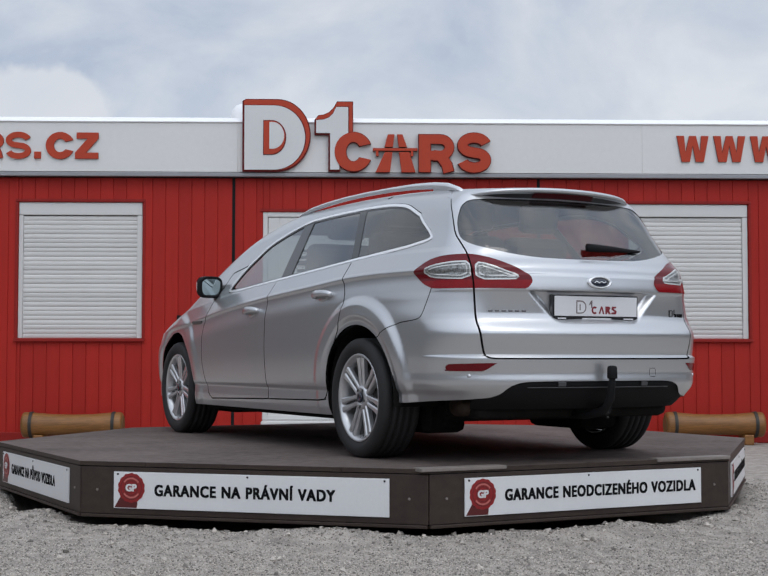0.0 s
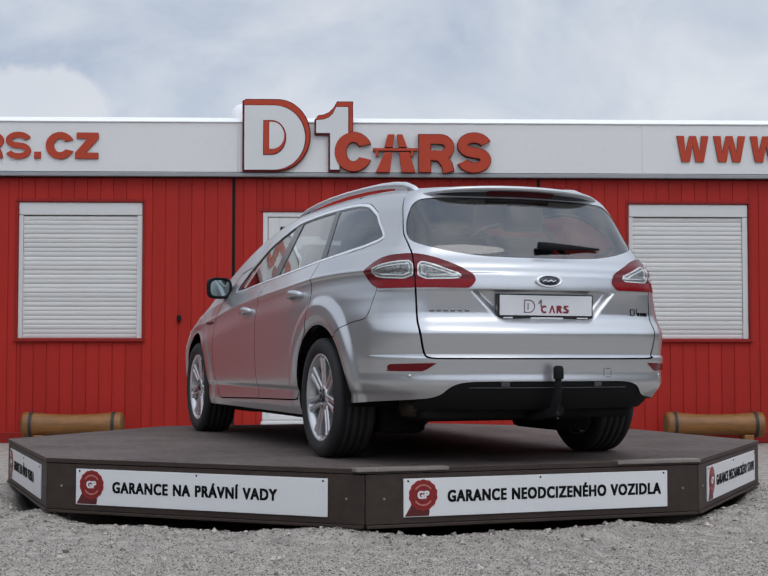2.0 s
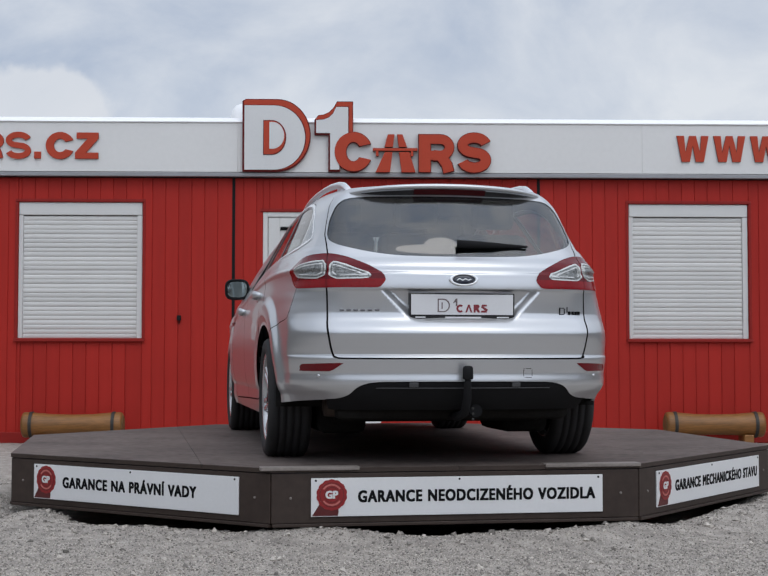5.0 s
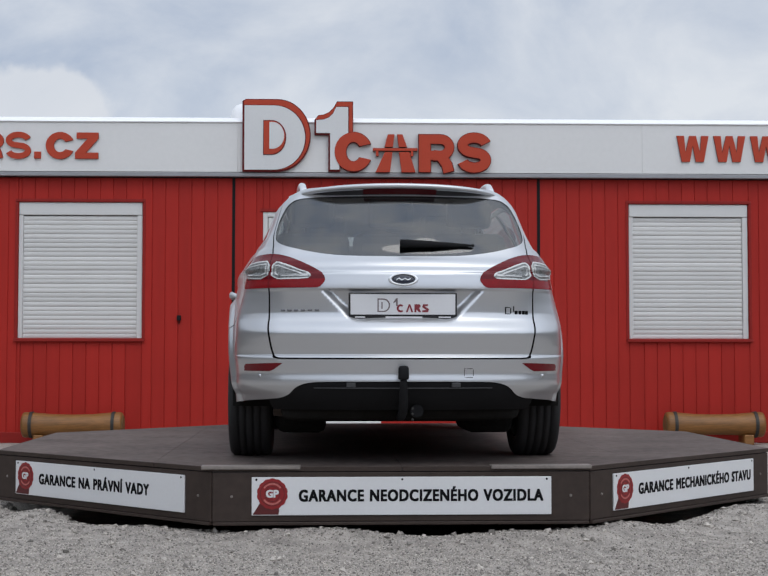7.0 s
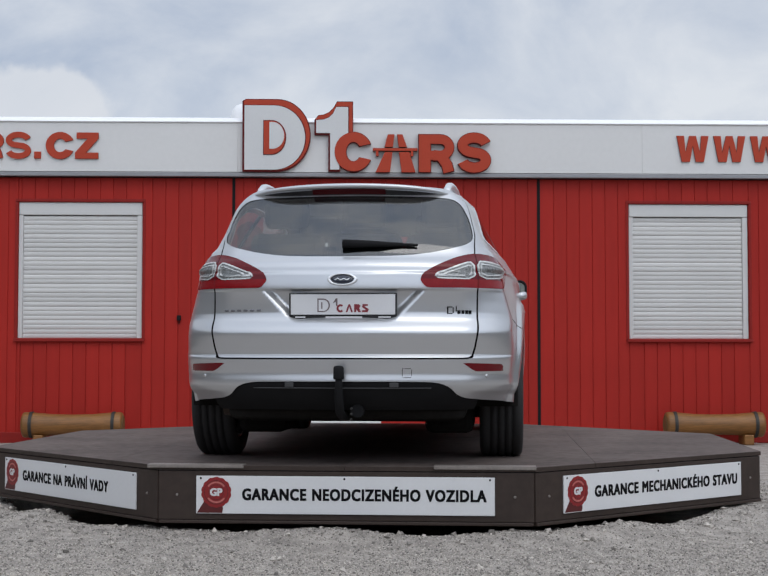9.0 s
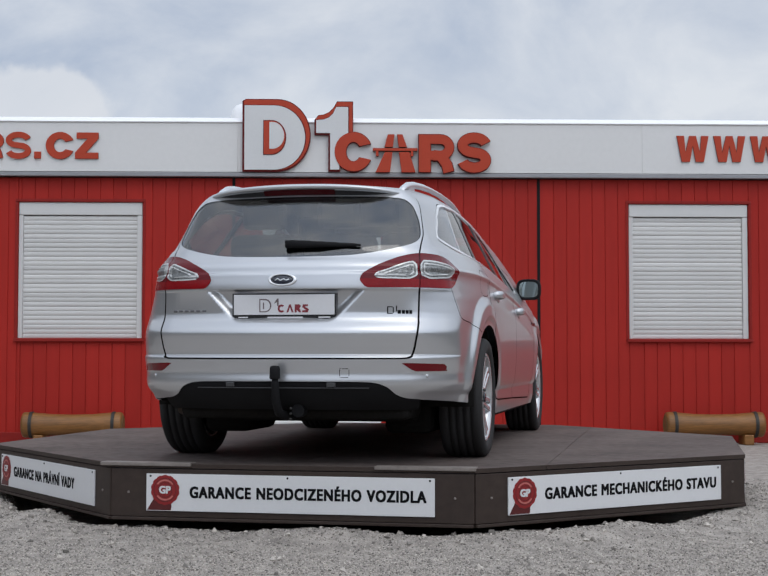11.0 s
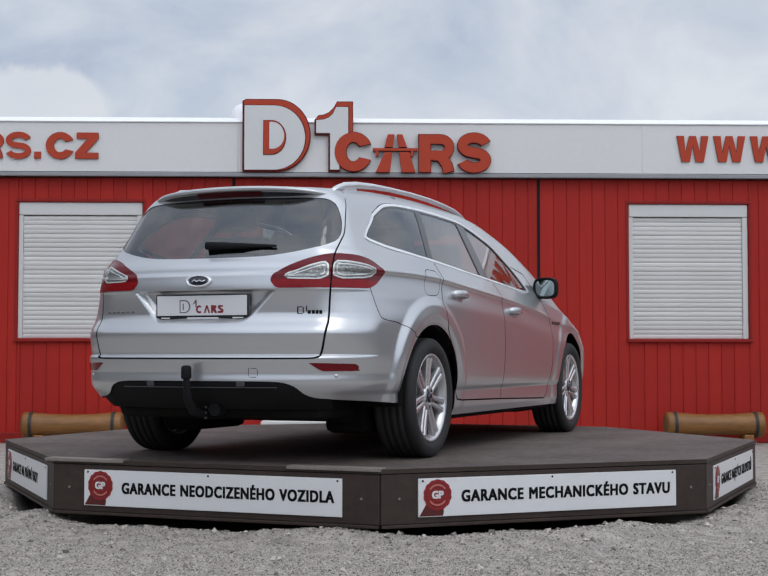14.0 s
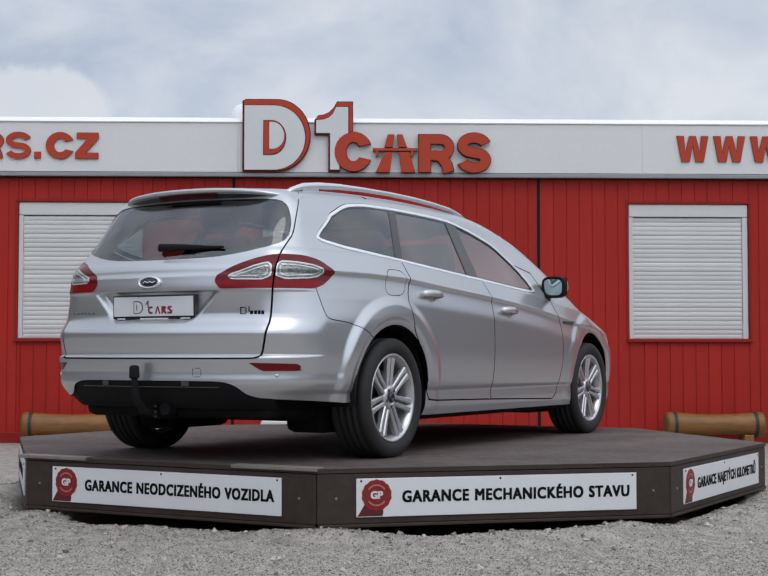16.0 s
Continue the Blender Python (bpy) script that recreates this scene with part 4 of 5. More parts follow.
SILVER = mat("silver_metallic_paint", (0.575, 0.583, 0.596), 0.29, metal=0.74, var=0.03, scale=1.5, fine=500, coat=0.4)
GLASS = glassy("tinted_glass", (0.45, 0.50, 0.495), 0.02, 0.12)
SCREEN = glassy("windscreen_glass", (0.80, 0.83, 0.82), 0.02, 0.07)
LAMPRED = mat("red_lamp_plastic", (0.13, 0.003, 0.007), 0.15, var=0.15, scale=8, fine=120, coat=0.22, spec=0.2)
# lower lamp red, brightened for light shining through the plastic
LAMPSTRIP_LIT = mat("red_lamp_strip_lit", (0.23, 0.005, 0.008), 0.2, var=0.2, scale=12, fine=120, coat=0.08, spec=0.2)
LAMPDARK = mat("dark_red_lamp", (0.055, 0.004, 0.006), 0.25, var=0.1, coat=0.1, spec=0.3)
LAMPCLEAR = mat("faceted_lamp_reflector", (0.24, 0.245, 0.24), 0.30, metal=0.7, var=0.7, scale=70, fine=130, bump=0.9)
BEZEL = mat("lamp_bezel", (0.68, 0.68, 0.66), 0.2, metal=0.3, var=0.02)
CHROME = mat("chrome", (0.95, 0.96, 0.97), 0.24, metal=0.50, var=0.02)
TRIM = mat("black_trim", (0.016, 0.016, 0.018), 0.30, var=0.1, coat=0.3)
PLASTIC = mat("textured_black_plastic", (0.013, 0.013, 0.014), 0.65, var=0.15, fine=200, bump=0.2, spec=0.1)
UNDER = mat("underbody", (0.014, 0.013, 0.012), 0.85, var=0.3, scale=8, spec=0.1)
EXHAUST = mat("rusty_steel", (0.05, 0.035, 0.026), 0.6, metal=0.5, var=0.4, scale=9)
RUBBER = mat("tyre_rubber", (0.022, 0.021, 0.021), 0.78, var=0.2, fine=90)
ALLOY = mat("alloy", (0.64, 0.64, 0.645), 0.26, metal=0.65, var=0.05)
IRON = mat("brake_iron", (0.055, 0.053, 0.05), 0.5, metal=0.6, var=0.2)
SEATM = mat("seat_fabric", (0.035, 0.034, 0.036), 0.85, var=0.2, fine=200)
BADGE = mat("badge_blue_black", (0.012, 0.016, 0.030), 0.15, var=0.1, coat=0.8)
# valance plastic made lighter to paint the ridge's highlight
RIBM = mat("highlit_grey_plastic", (0.055, 0.056, 0.058), 0.45, var=0.15)
PLATERED = mat("plate_print_red", (0.22, 0.025, 0.035), 0.4, var=0.05)
PLATEGREY = mat("plate_print_grey", (0.16, 0.12, 0.125), 0.4, var=0.05)
NAMEM = mat("dull_name_badge", (0.20, 0.20, 0.21), 0.35, metal=0.6, var=0.05)
PLATEM = mat("plate_white", (0.70, 0.70, 0.71), 0.3, var=0.03)
MIRRORM = mat("mirror", (0.36, 0.42, 0.42), 0.02, metal=1.0, var=0.01)


def cut(bm, fn):
    """Cut the faces of a mesh along the zero line of a field."""
    vs = list(bm.verts)
    co = np.array([v.co[:] for v in vs])
    d = fn(co)
    d = np.where(np.abs(d) < 1.5e-4, 0.0, d)
    bm.verts.index_update()
    es = list(bm.edges)
    ei = np.array([(e.verts[0].index, e.verts[1].index) for e in es])
    hit = np.nonzero(d[ei[:, 0]] * d[ei[:, 1]] < 0)[0]
    zero = {vs[i] for i in np.nonzero(d == 0)[0]}
    touched = set()
    for k in hit:
        e = es[k]
        a, b = ei[k]
        _, v = bmesh.utils.edge_split(e, vs[a], float(d[a] / (d[a] - d[b])))
        zero.add(v)
    for v in zero:
        touched.update(v.link_faces)
    for f in touched:
        loop = [v for v in f.verts]
        n = len(loop)
        on = [i for i in range(n) if loop[i] in zero]
        if len(on) == 2 and (on[1] - on[0]) not in (1, n - 1):
            bmesh.utils.face_split(f, loop[on[0]], loop[on[1]])
        elif len(on) == 3:
            for i, j in ((0, 1), (1, 2), (0, 2)):
                if (on[j] - on[i]) not in (1, n - 1):
                    bmesh.utils.face_split(f, loop[on[i]], loop[on[j]])
                    break


def qz(c):
    return q_of(c[:, 0], c[:, 1]), c[:, 2]


def region(poly, off=0.0, lim=None):
    """A field on the skin: negative inside the outline grown by off."""
    def fn(c):
        q, z = qz(c)
        d = sdf(q, z, poly) - off
        return np.where((c[:, 0] < 0.35) & (c[:, 1] > YC - 0.02), np.maximum(d, 0.5), d)
    return fn


def glass_front(c):
    x, y = c[:, 0], c[:, 1]
    d = np.maximum(np.maximum(0.60 - y, y - (1.42 - 0.25 * x * x)), x - (0.60 + 0.10 * (y - 0.6)))
    return np.where(c[:, 2] < 0.95, np.maximum(d, 0.3), d)


def arches(c):
    d = np.minimum(np.hypot(c[:, 1] + AXLE, c[:, 2] - ARCH_Z), np.hypot(c[:, 1] - AXLE, c[:, 2] - ARCH_Z)) - ARCH_R
    return np.where(c[:, 0] < 0.5, np.maximum(d, 0.3), d)


def underside(c):
    """The lower edge of the bumper and sills."""
    q, z = qz(c)
    edge = np.where(q < 0.64, 0.270, np.where(q < 1.5, 0.330 - 0.025 * np.clip((q - 0.64) / 0.4, 0, 1), 0.215))
    return z - edge


GAP = 0.0042


def car_body():
    verts, faces = body_grid()
    me = bpy.data.meshes.new("skin")
    me.from_pydata(verts.tolist(), [], faces)
    bm = bmesh.new()
    bm.from_mesh(me)
    bpy.data.meshes.remove(me)
    bmesh.ops.remove_doubles(bm, verts=bm.verts[:], dist=2e-4)
    bmesh.ops.dissolve_degenerate(bm, edges=bm.edges[:], dist=1e-5)

    def drop(fn):
        c = np.array([f.calc_center_median()[:] for f in bm.faces])
        d = fn(c)
        bmesh.ops.delete(bm, geom=[f for f, v in zip(list(bm.faces), d) if v < 0], context="FACES")
    for fn in (arches, underside):
        cut(bm, fn)
        drop(fn)
    fields = {}
    for key, poly, offs in (("dlo", DLO, (0.004, 0, -0.0145, -0.024)), ("rwin", REAR_WIN, (0,)), ("hatch", HATCH, (-GAP, GAP)), ("lamp", LAMP, (0,)),
                            ("lo", LENS_OUT, (0.006, 0)), ("li", LENS_IN, (0.006, 0)), ("lo2", LENS_OUT, (-0.010, -0.014)), ("li2", LENS_IN, (-0.010, -0.014)), ("bump", BUMPER, (-GAP * 0.6, GAP * 0.6)), ("val", VALANCE, (0,)), ("refl", REFLECTOR, (0,)),
                            ("rd", DOOR_REAR, (-GAP, GAP)), ("fd", DOOR_FRONT, (-GAP, GAP)), ("fuel", FUEL, (-0.0018, 0.0018)), ("tow", TOW, (-0.0014, 0.0014)),
                            ("pc", PILLAR_C, (0,)), ("pb", PILLAR_B, (0,))):
        fields[key] = region(poly)
        for o in offs:
            cut(bm, region(poly, o))
    cut(bm, glass_front)
    cut(bm, lambda c: np.where(fields["lamp"](c) < 0.02, c[:, 2] - 0.9215, 1.0))
    # sort the faces into parts
    fl = list(bm.faces)
    c = np.array([f.calc_center_median()[:] for f in fl])
    D = {k: fn(c) for k, fn in fields.items()}
    wind = glass_front(c) < 0
    bins = {}
    for i, f in enumerate(fl):
        d = lambda k: D[k][i]
        kind = "body_shell"
        if wind[i]:
            kind = "windscreen"
        elif d("dlo") < 0.004:
            if d("dlo") > 0:
                kind = None
            elif d("dlo") > -0.0145:
                kind = "window_trim"
            elif d("dlo") > -0.024:
                kind = "window_seal"
            elif d("pc") < 0 or d("pb") < 0:
                kind = "pillar_trim" if d("pc") < 0 else "centre_pillar_trim"
            else:
                q = q_of(c[i:i + 1, 0], c[i:i + 1, 1])[0]
                kind = "quarter_window" if q < 1.70 + 0.6 * (c[i, 2] - 1.05) else ("rear_door_window" if q < 2.64 else "front_door_window")
        elif d("rwin") < 0 and d("hatch") < 0:
            kind = "rear_window"
        elif abs(d("hatch")) < GAP:
            kind = None
        elif d("lamp") < 0:
            inner = d("hatch") < 0
            k = "li" if inner else "lo"
            if d(k) < 0:
                kind = ("inner_" if inner else "outer_") + ("lamp_bezel" if -0.014 < D[k + "2"][i] < -0.010 else "lamp_lens")
            elif d(k) < 0.006:
                kind = ("inner_" if inner else "outer_") + "lamp_bezel"
            else:
                kind = ("inner_" if inner else "outer_") + ("tail_light" if c[i, 2] > 0.9215 else "lamp_strip")
        elif d("refl") < 0:
            kind = "bumper_reflector"
        elif d("hatch") < 0:
            kind = "tailgate"
        elif d("bump") < GAP * 0.6 and c[i, 1] < -1.0:
            kind = "valance" if d("val") < 0 else (None if d("bump") > -GAP * 0.6 else ("tow_gap" if abs(d("tow")) < 0.0014 else "rear_bumper"))
        elif abs(d("rd")) < GAP or abs(d("fd")) < GAP:
            kind = None
        elif d("rd") < 0:
            kind = "rear_door"
        elif d("fd") < 0:
            kind = "front_door"
        if kind in ("body_shell",) and abs(d("fuel")) < 0.0018:
            kind = "fuel_gap"
        if kind:
            bins.setdefault(kind, []).append(f)
    out = {}
    for kind, fs in bins.items():
        ids, vl, pl = {}, [], []
        for f in fs:
            p = []
            for v in f.verts:
                if v not in ids:
                    ids[v] = len(vl)
                    vl.append(v.co[:])
                p.append(ids[v])
            pl.append(p)
        out[kind] = (np.array(vl), pl)
    bm.free()
    return out


def skin_part(name, pieces, material, parent, label="", push=0.0, sides=(1, -1), rim=0.0):
    """One mesh out of skin pieces: mirrored as asked, moved along the normal, with true normals."""
    V, F, Nn, o = [], [], [], 0
    for vl, pl in pieces:
        n = gradient(vl)
        for s in sides:
            k = np.array([s, 1, 1])
            V.append((vl + n * push) * k)
            Nn.append(n * k)
            F += [[i + o for i in (p if s > 0 else p[::-1])] for p in pl]
            o += len(vl)
    V, Nn = np.concatenate(V), np.concatenate(Nn)
    me = bpy.data.meshes.new(name)
    if rim:
        edges = {}
        for p in F:
            for a, b in zip(p, p[1:] + p[:1]):
                edges[(a, b)] = edges.get((a, b), 0) + 1
        border = [(a, b) for (a, b) in edges if (b, a) not in edges]
        idx = {}
        V2, N2 = [], []
        for a, b in border:
            for v in (a, b):
                if v not in idx:
                    idx[v] = len(V) + len(V2)
                    V2.append(V[v] - Nn[v] * rim)
                    N2.append(Nn[v])
            F.append([b, a, idx[a], idx[b]])
        if V2:
            V, Nn = np.concatenate([V, V2]), np.concatenate([Nn, N2])
    me.from_pydata(V.tolist(), [], F)
    me.materials.append(material)
    me.polygons.foreach_set("use_smooth", [True] * len(me.polygons))
    me.normals_split_custom_set_from_vertices(Nn.tolist())
    ob = new(name, me)
    ob.parent = parent
    if label:
        ob["label"] = label
    return ob


def skin_at(q, z):
    """Point and outward normal of the right-hand skin at (q, z)."""
    if q < XC:
        b = (q, YC, 0.0, -1.0)
    elif q < Q_SIDE:
        a = (q - XC) / FAN
        b = (XC, YC, math.sin(a), -math.cos(a))
    else:
        b = (XC, YC + q - Q_SIDE, 1.0, 0.0)
    e = np.array([0.0])
    p = cast(e + b[0], e + b[1], e + z, e + b[2], e + b[3], e)
    return Vector(p[0]), Vector(gradient(p)[0])


def on_skin(q, z, side=1, lift=0.0):
    """A pose on the skin: x along it (towards the car's right or front), y into the body, z up."""
    p, n = skin_at(q, z)
    if side < 0:
        p, n = Vector((-p.x, p.y, p.z)), Vector((-n.x, n.y, n.z))
    yv = -n
    xv = yv.cross(Vector((0, 0, 1))).normalized()
    zv = xv.cross(yv)
    m = Matrix((xv, yv, zv)).transposed().to_4x4()
    m.translation = p + n * lift
    return m


def sweep(bm, path, rads, seg=10):
    """A tube of elliptical section along a path in the y-z sense; rads: (across, upright) at each point."""
    rings = []
    for i, p in enumerate(path):
        a, b = Vector(path[max(i - 1, 0)]), Vector(path[min(i + 1, len(path) - 1)])
        t = (b - a).normalized()
        side = t.cross(Vector((0, 0, 1))).normalized()
        if side.length < 0.1:
            side = Vector((1, 0, 0))
        up = side.cross(t)
        ra, rb = rads[i]
        rings.append([bm.verts.new(Vector(p) + side * ra * math.cos(2 * math.pi * k / seg) + up * rb * math.sin(2 * math.pi * k / seg)) for k in range(seg)])
    fs = []
    for p, q in zip(rings, rings[1:]):
        for k in range(seg):
            fs.append(bm.faces.new((p[k], p[(k + 1) % seg], q[(k + 1) % seg], q[k])))
    fs += [bm.faces.new(rings[0]), bm.faces.new(rings[-1])]
    bmesh.ops.recalc_face_normals(bm, faces=fs)
    return bm


def spoiler(tail):
    """Roof-edge spoiler: silver upper lip, black lower face with the high brake light."""
    def section(x):
        e = abs(x) / 0.57
        bow = 0.30 * x * x + 0.10 * e**6
        crown = 0.085 * x * x + 0.10 * x**4 + 0.018 * e**8
        tip = 0.034 * (1 - e**6)
        k = 1 - e**3
        base = 1.410 - crown
        return [(-1.92 + bow * 0.4, 1.4385 - crown), (-2.02 + bow * 0.8, 1.432 - crown), (-2.08 - tip + bow, 1.423 - crown), (-2.087 - tip + bow, base), (-2.078 - tip + bow, base - 0.012 * k),
                (-2.066 - tip * 0.8 + bow, base - 0.017 * k), (-2.060 - tip * 0.5 + bow, base - 0.044 * k), (-2.03 + bow, base - 0.056 * k)]
    xs = [-0.57 + 1.14 * i / 60 for i in range(61)]
    for name, lo, hi, m, lab in (("spoiler", 0, 5, SILVER, "silver roof-edge spoiler"), ("spoiler_underside", 5, 7, TRIM, "black face under the spoiler")):
        bm = bmesh.new()
        rows = [[bm.verts.new((x, y, z)) for y, z in section(x)[lo:hi + 1]] for x in xs]
        for p, q in zip(rows, rows[1:]):
            for k in range(len(p) - 1):
                bm.faces.new((p[k], q[k], q[k + 1], p[k + 1]))
        bmesh.ops.recalc_face_normals(bm, faces=bm.faces[:])
        sp = part(name, bm, m, tail, lab, smooth=True)
    bm = bmesh.new()
    rows = []
    for i in range(21):
        x = -0.187 + 0.374 * i / 20
        sec = section(x)
        rows.append([bm.verts.new((x, y, z)) for y, z in ((sec[4][0] + 0.02, sec[4][1] - 0.002), (sec[4][0] + 0.002, sec[4][1] - 0.003), (sec[6][0] - 0.010, sec[6][1] + 0.005), (sec[6][0] + 0.02, sec[6][1] + 0.003))])
    for p, q in zip(rows, rows[1:]):
        for k in range(3):
            bm.faces.new((p[k], q[k], q[k + 1], p[k + 1]))
    bm.faces.new(rows[0]), bm.faces.new(rows[-1])
    bmesh.ops.recalc_face_normals(bm, faces=bm.faces[:])
    part("brake_light", bm, LAMPDARK, tail, "dark red high brake light")


def wheel(parent, sx, ya):
    """Tyre with grooved tread, seven twin spokes, hub, disc."""
    w = new("wheel")
    w.parent = parent
    w.matrix_basis = pose(sx * 0.775, ya, TYRE_R - 0.002) @ (pose(0, 0, 0) if sx > 0 else pose(0, 0, 0, 0, 0, 180))
    w["label"] = "alloy wheel with twin spokes and a black tyre"
    R, r = TYRE_R, 0.236
    prof = [(-0.085, r - 0.01), (-0.108, r + 0.012), (-0.117, 0.272), (-0.112, 0.302), (-0.100, 0.315), (-0.092, R - 0.003)]
    for g in (-0.058, -0.020, 0.020, 0.058):
        prof += [(g - 0.006, R), (g - 0.005, R - 0.008), (g + 0.005, R - 0.008), (g + 0.006, R)]
    prof += [(0.092, R - 0.003), (0.100, 0.315), (0.112, 0.302), (0.117, 0.272), (0.108, r + 0.012), (0.085, r - 0.01)]
    part("tyre", lathe(prof, 72, "X", None, True), RUBBER, w, "black rubber tyre", smooth=True)
    bm = bmesh.new()
    add_lathe(bm, [(-0.10, 0.222), (-0.09, 0.214), (0.05, 0.206), (0.088, 0.214), (0.100, 0.226), (0.104, 0.234), (0.100, 0.238), (0.090, 0.236), (0.05, 0.225), (-0.09, 0.232)], 64, "X", None, 0, True)
    add_lathe(bm, [(0.062, 0.02), (0.086, 0.030), (0.090, 0.052), (0.082, 0.066), (0.055, 0.070), (0.03, 0.05)], 28, "X")
    part("rim", bm, ALLOY, w, "bright alloy rim", smooth=True)
    spoke = bmesh.new()
    sec = [(0.045, 0.0115, 0.082, 0.045), (0.10, 0.0120, 0.084, 0.050), (0.16, 0.0145, 0.088, 0.060), (0.214, 0.0190, 0.095, 0.066)]
    rings = []
    for rad, hw, front, back in sec:
        rings.append([spoke.verts.new((x, y, rad)) for x, y in ((back, -hw * 0.8), (front - 0.006, -hw), (front, -hw * 0.55), (front, hw * 0.55), (front - 0.006, hw), (back, hw * 0.8))])
    for p, q in zip(rings, rings[1:]):
        for k in range(6):
            spoke.faces.new((p[k], p[(k + 1) % 6], q[(k + 1) % 6], q[k]))
    spoke.faces.new(rings[0]), spoke.faces.new(rings[-1])
    bmesh.ops.recalc_face_normals(spoke, faces=spoke.faces[:])
    first = None
    for k in range(7):
        for s in (-1, 1):
            m = pose(0, 0, 0, 360 / 7 * k , 0, 0) @ pose(0, s * 0.0155, 0, -s * 2.0, 0, 0)
            if first is None:
                first = part("spoke", spoke, ALLOY, w)
                ob = first
            else:
                ob = new("spoke", first.data)
                ob.parent = w
            ob.matrix_basis = m
    part("hub_cap", lathe([(0.08, 0.002), (0.098, 0.012), (0.097, 0.026), (0.088, 0.029)], 24, "X"), BADGE, w, "dark hub cap", smooth=True)
    for k in range(5):
        part("lug_nut", lathe([(0.076, 0.010), (0.092, 0.009), (0.094, 0.004)], 6, "X", pose(0, 0, 0, 72 * k + 36) @ pose(0, 0, 0.048)), IRON, w)
    part("brake_disc", lathe([(0.0, 0.05), (0.0, 0.150), (0.018, 0.150), (0.018, 0.05)], 40, "X", None, True), IRON, w, "grey brake disc")
    part("wheel_back", lathe([(-0.06, 0.03), (-0.06, 0.205), (-0.04, 0.205), (-0.04, 0.03)], 32, "X", None, True), UNDER, w)
    part("caliper", box((-0.03, 0.06, -0.05), (0.045, 0.155, 0.06), 0.01), IRON, w)
    return w


CAR = thing("estate_car", pose(0, 0, 0), "silver estate car with roof rails parked on the turntable", "car")


